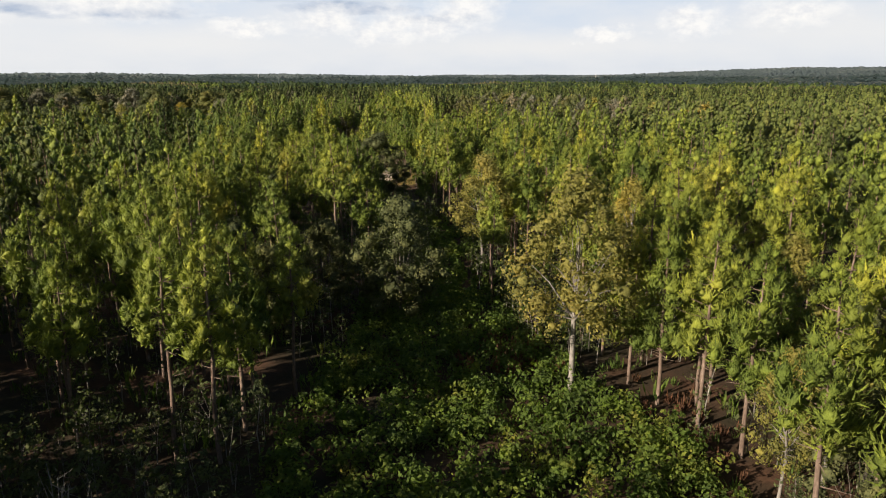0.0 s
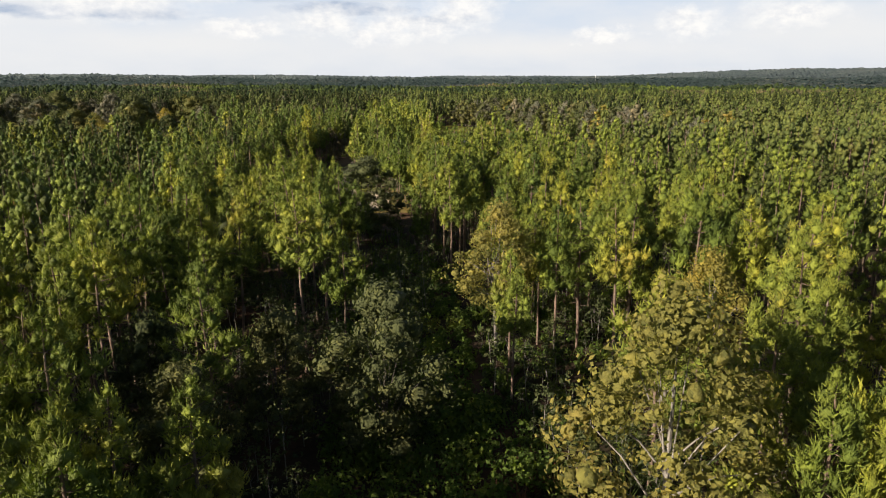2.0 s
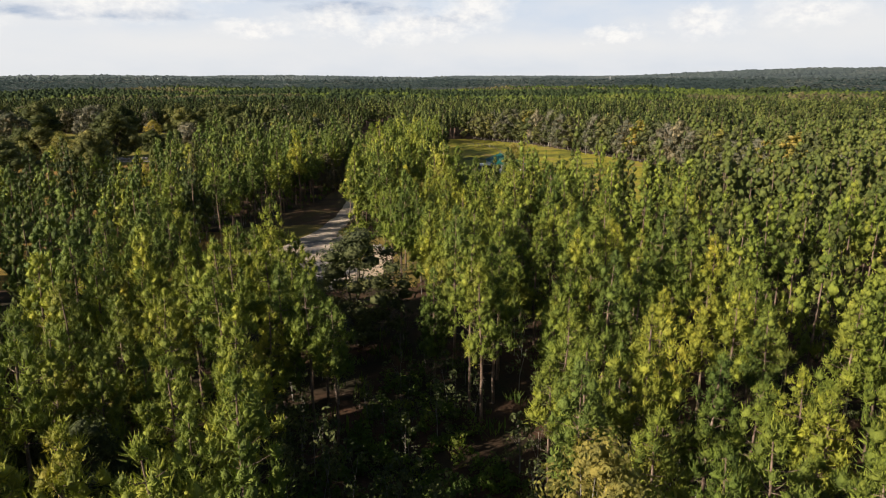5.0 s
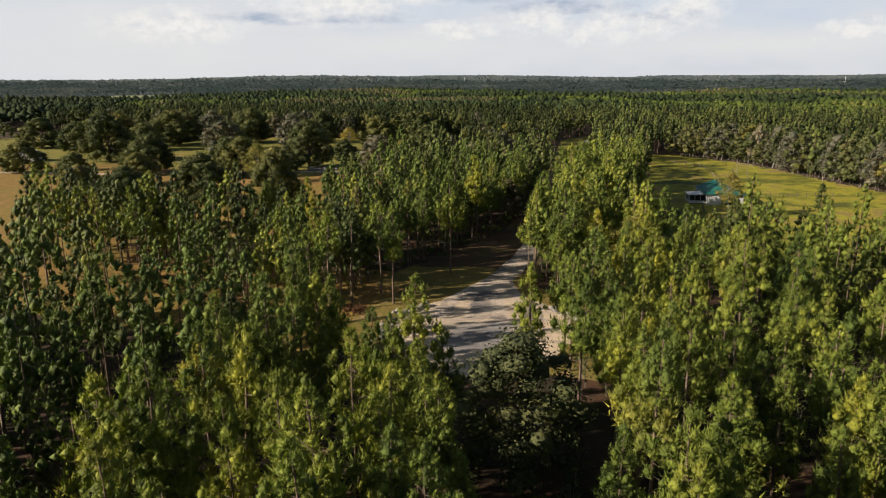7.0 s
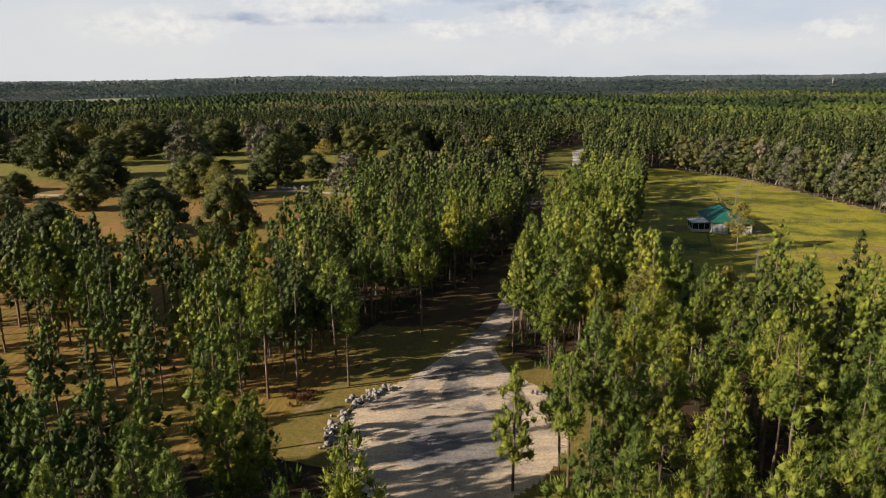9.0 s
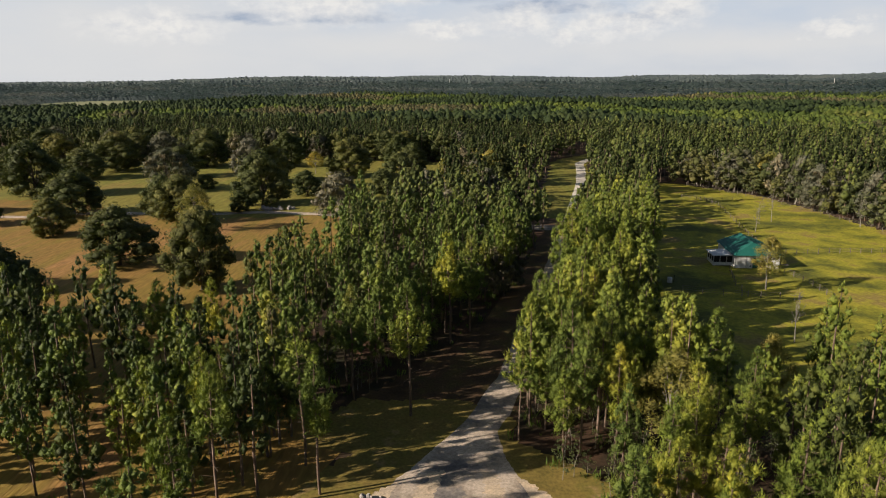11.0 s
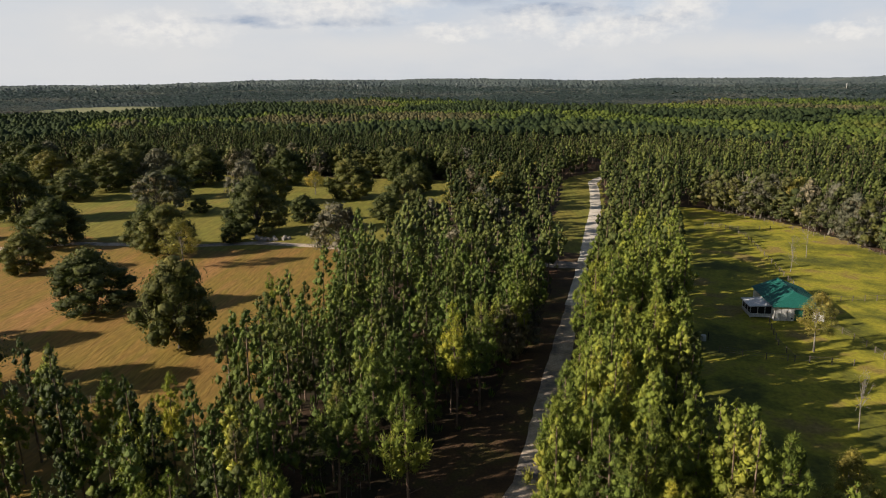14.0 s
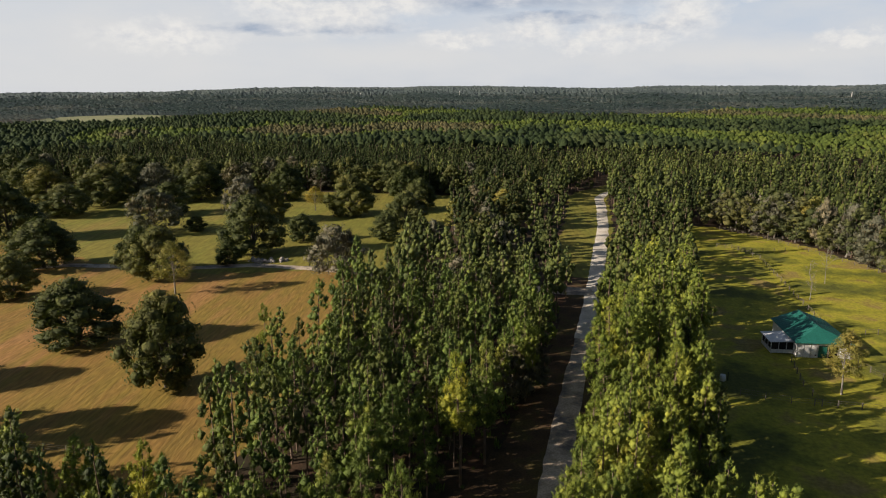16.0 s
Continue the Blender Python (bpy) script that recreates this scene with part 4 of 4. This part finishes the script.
broad(SWEETGUM, "sweetgum_tree", -160.0, 385.0, 10.0, 4.0, "golden green broadleaved tree standing in the pasture")
pine_at(-96.3, 251.5, 2, 0.52, "small young pine standing alone in the pasture")

# about the barn
broad(SWEETGUM, "sweetgum_tree", 8.2, 260.6, 11.0, 3.0, "thin-crowned yellowing tree before the barn")
for x, y, h in ((9.2, 231.8, 9.5), (11.7, 315.4, 7.0), (17.5, 331.2, 11.0), (14.6, 333.5, 6.0), (40.0, 330.0, 9.0)):
    broad(BARE, "bare_tree", x, y, h, 2.0, "slim bare pale tree standing in the pasture", "bare trees")

# belt of mixed trees along the far side of the pasture and the field
for k in range(72):
    u = k / 71
    x = -4 + 100 * u
    y = (398 - 0.8 * max(0, x + 8) if x < 20 else 376 - 1.9 * (x - 20)) + rnd.uniform(2, 9)
    q = rnd.random()
    kind = EDGE_GREY if q < 0.35 else EDGE_OAK if q < 0.5 else MOSS_OAK if q < 0.7 else EDGE_GUM if q < 0.82 else BARE
    broad(kind, "edge_tree", x, y, rnd.uniform(10, 15.5), rnd.uniform(4, 6.4), "mixed broadleaved tree along the pasture fence", "pasture edge trees")
for k in range(62):
    u = k / 61
    x = -375 + 270 * u + rnd.uniform(-3, 3)
    y = 430 + 0.12 * (x + 200) + rnd.uniform(0, 14)
    kind = EDGE_OAK if rnd.random() < 0.75 else MOSS_OAK
    broad(kind, "edge_tree", x, y, rnd.uniform(11, 16), rnd.uniform(5, 7), "dark oak along the far edge of the field", "field edge trees")
for k in range(18):
    y = 318 + 130 * k / 17
    x = left_edge(min(440, y)) + rnd.uniform(4, 30)
    kind = (MOSS_OAK, EDGE_OAK, EDGE_GUM)[k % 3]
    broad(kind, "edge_tree", x, y, rnd.uniform(9, 14), rnd.uniform(3.5, 6), "mixed broadleaved tree beside the lane", "lane edge trees")


# ---- brush ----
def brush(name, places, material, label, blades, seed):
    r, p = np.random.default_rng(seed), Pile()
    for x, y, h in places:
        k = blades
        a, t = r.uniform(0, 6.28, k), r.uniform(0.05, 0.75, k)
        d = np.stack([np.cos(a) * np.sin(t), np.sin(a) * np.sin(t), np.cos(t)], 1)
        s = np.stack([-np.sin(a), np.cos(a), 0 * a], 1)
        l = h * r.uniform(0.5, 1.15, (k, 1))
        root = np.array([x, y, 0.0]) + r.normal(0, 0.22 * h, (k, 3)) * [1, 1, 0]
        m = root + d * l * 0.6
        v = np.stack([root, m - s * l * 0.07, root + d * l + [0, 0, 0.05], m + s * l * 0.07], 1).reshape(-1, 3)
        q = np.arange(4 * k).reshape(-1, 4)
        p.add(v, np.concatenate([q[:, [0, 1, 2]], q[:, [0, 2, 3]]]))
    return tagged(new(name, p.mesh(name, material)), label, "shrubs", kind="stuff")


low = []
for i in range(1500):
    x, y = rnd.uniform(-11, 20), rnd.uniform(12, 76)
    if in_clearing(x, y):
        low.append((x, y, rnd.uniform(1.2, 2.6)))
for i in range(900):
    x, y = rnd.uniform(-18, 6), rnd.uniform(70, 124)
    if in_clearing(x, y):
        low.append((x, y, rnd.uniform(0.5, 2.0)))
for i in range(420):
    x, y = rnd.uniform(2, 28), rnd.uniform(62, 104)
    if pine_allowed(x, y):
        low.append((x, y, rnd.uniform(0.5, 1.7)))
bush = Pile()
br = np.random.default_rng(31)
for x, y, h in low:
    for k in range(3):
        leaves(bush, br, np.array([x, y, h * (0.3 + 0.22 * k)]) + br.normal(0, 0.18 * h, 3) * [1, 1, 0.3], h * (0.5 - 0.09 * k), 26, 0.17, 1.0)
tagged(new("shrubs", bush.mesh("shrubs", SHRUB)), "dense bright green leafy shrubs in the forest clearing", "shrubs", kind="stuff")
under = []
for i in range(5200):
    x, y = rnd.uniform(-75, 60), rnd.uniform(10, 330)
    if pine_allowed(x, y) and axis_gap(x, y) < 70:
        under.append((x, y, rnd.uniform(0.3, 1.5) * (1.6 if rnd.random() < 0.15 else 1)))
DEAD = foliage("dead_russet_leaves", (0.1, 0.045, 0.025), (0.15, 0.07, 0.04), (0.18, 0.09, 0.05), (0.2, 0.12, 0.07), 0.2, 0.4)
brush("dead_brush", [(rnd.gauss(-48.0, 1.3), rnd.gauss(167.5, 1.0), rnd.uniform(0.4, 0.9)) for i in range(36)] + [(rnd.gauss(6.5, 2.0), rnd.gauss(58, 3.0), rnd.uniform(0.8, 1.7)) for i in range(40)] + [(rnd.gauss(18, 1.6), rnd.gauss(47, 3.0), rnd.uniform(0.4, 1.0)) for i in range(30)],
      DEAD, "patches of dead russet brush at the edges of the wood", 26, 23)
brush("undergrowth", under, SHRUB, "low mixed undergrowth beneath the pines", 14, 22)
under = []
for i in range(1000):
    x, y = rnd.uniform(-60, 42), rnd.uniform(25, 230)
    if pine_allowed(x, y):
        under.append((x, y, 0, rnd.uniform(0.3, 0.62)))
for i in range(240):
    x, y = rnd.uniform(-40, -10), rnd.uniform(14, 44)
    under.append((x, y, 0, rnd.uniform(0.25, 0.62)))
for i in range(90):
    x, y = rnd.uniform(-18, -3), rnd.uniform(70, 118)
    under.append((x, y, 0, rnd.uniform(0.25, 0.7)))
for i in range(420):
    x, y = rnd.uniform(-42, 30), rnd.uniform(56, 112)
    if not in_clearing(x, y):
        under.append((x, y, 0, rnd.uniform(0.22, 0.6)))
us = [tuple(p.arrays() for p in broad_parts(700 + k, 10.0, 2.6, 0.25, 12, 12, 0.3, 0.07, 0.28)) for k in range(5)]
r1, r2 = random.Random(9), random.Random(9)
e = tagged(new("understory"), "thin grey-green understory saplings among the pine trunks", "saplings", kind="stuff")
part("stems", lay([t[0] for t in us], under, r1).mesh("stems", GREYBARK), e)
part("leaves", lay([t[1] for t in us], under, r2).mesh("leaves", SAPLING), e)
edge = []
for i in range(1300):
    x, y = rnd.uniform(-420, 420), rnd.uniform(300, 560)
    if pine_allowed(x, y) and (pine_allowed(x, y - 26) is False or rnd.random() < 0.25):
        edge.append((x, y, 0, rnd.uniform(0.6, 1.1)))
tagged(new("mixed_wood", lay(FARB, edge, random.Random(12)).mesh("mixed_wood", OAK)), "dark mixed broadleaved trees within the far woods", "woods", kind="stuff")


# ---- barn ----
def prism(points, z0, z1):
    """Upright slab over a convex outline."""
    p, n = Pile(), len(points)
    v = [(x, y, z0) for x, y in points] + [(x, y, z1) for x, y in points]
    f = [(0, k + 1, k) for k in range(1, n - 1)] + [(n, n + k, n + k + 1) for k in range(1, n - 1)]
    for k in range(n):
        a, b = k, (k + 1) % n
        f += [(a, b, b + n), (a, b + n, a + n)]
    p.add(v, f)
    return p


def slab(quad, thick):
    """A sheet of some thickness through four corners."""
    q = [Vector(c) for c in quad]
    n = (q[1] - q[0]).cross(q[2] - q[0]).normalized() * thick
    p = Pile()
    v = [tuple(c) for c in q] + [tuple(c + n) for c in q]
    p.add(v, [(0, 2, 1), (0, 3, 2), (4, 5, 6), (4, 6, 7), (0, 1, 5), (0, 5, 4), (1, 2, 6), (1, 6, 5), (2, 3, 7), (2, 7, 6), (3, 0, 4), (3, 4, 7)])
    return p


def boxes(name, material, rows):
    p = Pile()
    for r in rows:
        box(p, *r)
    return p.mesh(name, material, False)


def barn():
    """Green hipped metal roof on white metal walls; x along the front, y towards the back."""
    W, D, H, R = 9.6, 13.0, 3.0, 5.0
    e = tagged(new("barn"), "white metal barn with a green metal roof and dark open bays", "barn")
    e.matrix_basis = pose(3.4, 275.9, 0, 0, 0, 12)
    part("left_wall", boxes("left_wall", WHITEWALL, [(0, 0.12, 0, D, 0, H)]), e)
    part("right_wall", boxes("right_wall", WHITEWALL, [(W - 0.12, W, 0, D, 0, H)]), e)
    part("back_wall", boxes("back_wall", WHITEWALL, [(0.12, W - 0.12, D - 0.12, D, 0, H)]), e)
    front = part("front_wall", boxes("front_wall", WHITEWALL, [(0.12, 3.9, 0, 0.12, 0, H), (3.9, 7.4, 0, 0.12, 2.45, H), (7.4, W - 0.12, 0, 0.12, 0, 2.0), (7.4, W - 0.12, 0, 0.12, 2.7, H)]), e)
    part("floor", boxes("floor", LITTER, [(0.12, W - 0.12, 0.12, D - 0.12, 0.0, 0.06)]), e)
    # Added sheet behind the bays, its near-black colour standing for inside shade.
    part("bay_shade_sheet", boxes("bay_shade_sheet", DARK, [(0.2, W - 0.2, 4.2, 4.3, 0.06, 2.9)]), e)
    for k, x in enumerate((0.1, 1.2, 2.45, 3.75, 7.3, W - 0.15)):
        part("front_batten", boxes("front_batten", METAL, [(x, x + 0.1, -0.05, 0.0, 0, H)]), front)
    door = part("door", boxes("door", WHITEWALL, [(2.62, 3.68, -0.06, -0.002, 0.05, 2.1)]), e)
    part("door_handle", boxes("door_handle", METAL, [(3.5, 3.58, -0.1, -0.06, 0.95, 1.15)]), door)
    part("door_window", boxes("door_window", DARK, [(3.3, 3.6, -0.075, -0.06, 0.4, 0.7)]), door)
    part("bay_post", boxes("bay_post", WOOD, [(5.6, 5.75, -0.02, 0.13, 0, 2.45)]), e)
    part("dark_shutter", boxes("dark_shutter", GREENROOF, [(4.0, 5.55, 0.3, 0.36, 0.05, 2.3)]), e)
    o, mx = 0.45, W / 2
    f = [(-o, -o, H - 0.05), (W + o, -o, H - 0.05), (W + o, D + o, H - 0.05), (-o, D + o, H - 0.05)]
    a, b = (mx, 3.6, R), (mx, D + o, R)
    faces = {"roof_left": [f[3], f[0], a, b], "roof_right": [f[1], f[2], b, a]}
    roof = part("roof", slab(faces["roof_left"], 0.06).mesh("roof", GREENROOF, False), e)
    part("roof_slope", slab(faces["roof_right"], 0.06).mesh("roof_slope", GREENROOF, False), roof)
    hip = Pile()
    hip.add([f[0], f[1], a, (f[0][0], f[0][1], f[0][2] + 0.06), (f[1][0], f[1][1], f[1][2] + 0.06), (a[0], a[1], a[2] + 0.06)],
            [(0, 2, 1), (3, 4, 5), (0, 1, 4), (0, 4, 3), (1, 2, 5), (1, 5, 4), (2, 0, 3), (2, 3, 5)])
    part("roof_hip", hip.mesh("roof_hip", GREENROOF, False), roof)
    gable = Pile()
    gable.add([(0, D, H), (W, D, H), (mx, D, R - 0.1), (0, D - 0.1, H), (W, D - 0.1, H), (mx, D - 0.1, R - 0.1)], [(0, 1, 2), (3, 5, 4), (0, 2, 5), (0, 5, 3), (1, 4, 5), (1, 5, 2)])
    part("gable", gable.mesh("gable", WHITEWALL, False), e)
    rib = Pile()
    for k in range(15):
        y = 0.2 + k * 0.9
        u = min(1.0, (y + o) / (3.6 + o))
        for s in (-1, 1):
            x0, x1 = mx + s * (mx + o), mx + s * (mx + o) * (1 - u)
            z1 = H + 0.01 + (R - H + 0.05) * u
            p0, p1 = np.array([x0, y, H + 0.03]), np.array([x1, y, z1 + 0.03])
            tube(rib, [p0, p1], [0.035, 0.035], 4)
    part("roof_ribs", rib.mesh("roof_ribs", GREENROOF, False), roof)
    part("ridge_cap", boxes("ridge_cap", GREENROOF, [(mx - 0.15, mx + 0.15, 3.5, D + o, R + 0.03, R + 0.1)]), roof)
    part("side_shelf", boxes("side_shelf", WOOD, [(W + 0.3, W + 2.2, 0.4, 1.2, 0.75, 0.85), (W + 0.4, W + 0.5, 0.5, 0.6, 0, 0.75), (W + 2.0, W + 2.1, 1.0, 1.1, 0, 0.75)]), e)
    # screened porch on the side
    por = part("porch", boxes("porch", WHITEWALL, [(-4.2, 0.0, 1.2, 6.4, 0.25, 0.4), (-4.2, -4.12, 1.2, 6.4, 0.4, 0.95), (-4.2, 0, 1.2, 1.28, 0.4, 0.95)]), e, "white screened porch")
    part("porch_roof", slab([(-4.5, 0.9, 2.45), (0.1, 0.9, 2.75), (0.1, 6.7, 2.75), (-4.5, 6.7, 2.45)], 0.08).mesh("porch_roof", WHITEWALL, False), por)
    for x, y in ((-4.2, 1.2), (-2.8, 1.2), (-1.4, 1.2), (-0.1, 1.2), (-4.2, 2.9), (-4.2, 4.6), (-4.2, 6.3)):
        part("porch_post", boxes("porch_post", WHITEWALL, [(x, x + 0.1, y, y + 0.1, 0.4, 2.5)]), por)
    part("porch_screen", boxes("porch_screen", DARK, [(-4.08, -0.1, 1.34, 1.36, 0.95, 2.4), (-4.06, -4.04, 1.4, 6.3, 0.95, 2.4)]), por)
    for x, y in ((-4.1, 1.3), (-4.1, 6.2), (-0.3, 1.3)):
        part("porch_pier", boxes("porch_pier", ROCK, [(x, x + 0.2, y, y + 0.2, 0, 0.25)]), por)


barn()


# ---- fences ----
POST = boxes("post", WOOD, [(-0.06, 0.06, -0.06, 0.06, -0.1, 1.3)])


def fence(points, label, gap=3.0, rails=(0.45, 0.85, 1.2)):
    e = tagged(new("fence"), label, "fence")
    e.matrix_basis = pose(points[0][0], points[0][1], 0)
    ox, oy = points[0]
    for (x0, y0), (x1, y1) in zip(points, points[1:]):
        l = math.hypot(x1 - x0, y1 - y0)
        n = max(1, round(l / gap))
        for k in range(n + 1):
            part("post", POST, e, "", pose(x0 - ox + (x1 - x0) * k / n, y0 - oy + (y1 - y0) * k / n, 0, 0, 0, 10 * k))
        for z in rails:
            p = Pile()
            tube(p, [(x0 - ox, y0 - oy, z), ((x0 + x1) / 2 - ox, (y0 + y1) / 2 - oy, z - 0.03), (x1 - ox, y1 - oy, z)], [0.022] * 3, 4)
            part("rail", p.mesh("rail", WOOD, False), e)


fence([(2.3, 273.0), (2.7, 262.0), (4.4, 254.9)], "weathered wooden fence running from the barn")
fence([(12.2, 290.0), (10.0, 306.6), (4.3, 353.0), (-2.6, 366.0)], "weathered wooden fence behind the barn", 4.0)
fence([(-7.6, 255.2), (-0.1, 254.4), (13.5, 255.8)], "weathered wooden fence across the pasture", 3.5)
fence([(13.5, 275.0), (17.5, 266.0), (20.5, 255.0)], "weathered wooden fence beside the barn")
fence([(16.0, 292.0), (26.0, 296.0), (38.0, 300.0)], "pale wooden fence in the pasture", 2.8)
fence([(-5.0, 394.0), (12.0, 378.0), (31.0, 350.0), (52.0, 312.0), (80.0, 260.0)], "pale wooden boundary fence along the trees", 4.0)
fence([(-7.0, 366.0), (2.8, 362.0), (12.5, 366.0)], "pale wooden fence in the pasture", 3.0)
fence([(-95.0, 206.0), (-110.0, 204.0), (-140.0, 199.0)], "pale wire fence between field and wood", 4.0)


# ---- water tank ----
def tank():
    e = tagged(new("water_tank"), "pale round water barrel beside a dark post in the pasture", "tank")
    e.matrix_basis = pose(-10.1, 260.5, 0)
    p = Pile()
    th = np.linspace(0, 2 * np.pi, 14, endpoint=False)
    prof = [(0.0, 0.0), (0.5, 0.0), (0.52, 0.05), (0.5, 0.45), (0.53, 0.5), (0.5, 0.55), (0.5, 1.0), (0.45, 1.08), (0.0, 1.12)]
    v = np.concatenate([np.stack([r * np.cos(th), r * np.sin(th), 0 * th + z], 1) for r, z in prof])
    f = []
    for i in range(len(prof) - 1):
        for j in range(14):
            a, b = i * 14 + j, i * 14 + (j + 1) % 14
            f += [(a, b, b + 14), (a, b + 14, a + 14)]
    p.add(v, f)
    part("barrel", p.mesh("barrel", WHITEWALL), e)
    part("post", boxes("post", DARK, [(0.75, 0.9, 0.1, 0.25, 0, 1.6)]), e)


tank()


# ---- far house, car, masts ----
def house():
    e = tagged(new("house"), "small grey house with a pale metal roof beyond the pasture track", "house")
    e.matrix_basis = pose(-272.0, 290.0, 0, 0, 0, 20)
    part("wall", boxes("wall", WHITEWALL, [(0, 11, 0, 7, 0, 2.8)]), e)
    roof = part("roof", slab([(-0.5, -0.6, 2.75), (11.5, -0.6, 2.75), (11.5, 3.5, 4.6), (-0.5, 3.5, 4.6)], 0.1).mesh("roof", METAL, False), e)
    part("roof_slope", slab([(11.5, 7.6, 2.75), (-0.5, 7.6, 2.75), (-0.5, 3.5, 4.6), (11.5, 3.5, 4.6)], 0.1).mesh("roof_slope", METAL, False), roof)
    for x in (1.5, 7.5):
        part("window", boxes("window", DARK, [(x, x + 1.3, -0.05, 0.0, 1.0, 2.1)]), e)
    part("door", boxes("door", WOOD, [(4.6, 5.5, -0.06, 0.0, 0.1, 2.1)]), e)


def car():
    e = tagged(new("car"), "dark car parked on the gravel track", "car")
    e.matrix_basis = pose(-236.0, 277.5, 0.1, 0, 0, 15)
    p = Pile()
    ring = [(-2.2, 0.45), (-2.15, 0.85), (-1.5, 0.95), (-0.9, 1.42), (0.8, 1.45), (1.4, 0.98), (2.1, 0.85), (2.2, 0.45)]
    v = [(x, s * (0.85 if z < 1 else 0.66), z) for s in (-1, 1) for x, z in ring]
    n = len(ring)
    f = [(0, k, k + 1) for k in range(1, n - 1)] + [(n, n + k + 1, n + k) for k in range(1, n - 1)]
    for k in range(n):
        a, b = k, (k + 1) % n
        f += [(a, a + n, b + n), (a, b + n, b)]
    p.add(v, f)
    part("body", p.mesh("body", DARK, False), e)
    for x in (-1.35, 1.35):
        for y in (-0.8, 0.8):
            wheel = Pile()
            tube(wheel, [(x, y - 0.1, 0.33), (x, y + 0.1, 0.33)], [0.33, 0.33], 12)
            part("wheel", wheel.mesh("wheel", DARK, False), e)


def mast(x, y, h):
    e = tagged(new("radio_mast"), "thin pale radio mast rising over the far woods", "mast")
    e.matrix_basis = pose(x, y, 0)
    p = Pile()
    tube(p, [(0, 0, 0), (0, 0, h)], [0.7, 0.5], 5)
    part("pole", p.mesh("pole", WHITEWALL, False), e)
    part("antenna", boxes("antenna", METAL, [(-0.9, 0.9, -0.3, 0.3, h - 3, h - 1)]), e)


house()
car()
mast(-888.0, 1936.0, 27.0)
mast(-640.0, 2080.0, 30.0)
mast(330.0, 1900.0, 28.0)

# ---- rocks ----
ROCKS = []
for k in range(6):
    rr = np.random.default_rng(900 + k)
    v, f = ICO2
    v = v * rr.uniform(0.72, 1.1, (len(v), 1)) * rr.uniform(0.6, 1.1, 3)
    ROCKS.append(mesh_of("rock", v, f, ROCK, False))


def rock_row(points, count, label, size=0.36, spread=0.9):
    e = tagged(new("rock_border"), label, "rocks")
    e.matrix_basis = pose(*points[0], 0)
    seg = [math.hypot(b[0] - a[0], b[1] - a[1]) for a, b in zip(points, points[1:])]
    for k in range(count):
        d = rnd.random() * sum(seg)
        i = 0
        while d > seg[i]:
            d -= seg[i]
            i += 1
        a, b, u = points[i], points[i + 1], d / seg[i]
        s = size * rnd.uniform(0.5, 1.25)
        part("rock", ROCKS[k % 6], e, "", pose(a[0] + (b[0] - a[0]) * u - points[0][0] + rnd.gauss(0, spread * 0.5), a[1] + (b[1] - a[1]) * u - points[0][1] + rnd.gauss(0, spread * 0.5),
                                             s * rnd.uniform(0.35, 1.2), rnd.uniform(0, 90), rnd.uniform(0, 90), rnd.uniform(0, 360)) @ Matrix.Scale(s, 4))


rock_row([(-38.8, 173.0), (-41.2, 167.9), (-41.2, 161.6), (-38.6, 157.0)], 110, "border of piled white limestone rocks along the turning circle", 0.34, 1.0)
rock_row([(-36.0, 153.5), (-33.9, 151.0), (-31.0, 150.0)], 26, "border of piled white limestone rocks along the turning circle")
rock_row([(-20.9, 177.6), (-18.3, 176.0), (-15.8, 173.2)], 40, "low heap of limestone rocks at the gravel edge")
rock_row([(-137.0, 306.0), (-131.0, 306.5), (-126.0, 309.5)], 44, "heap of pale rubble in the pasture", 0.6, 1.3)
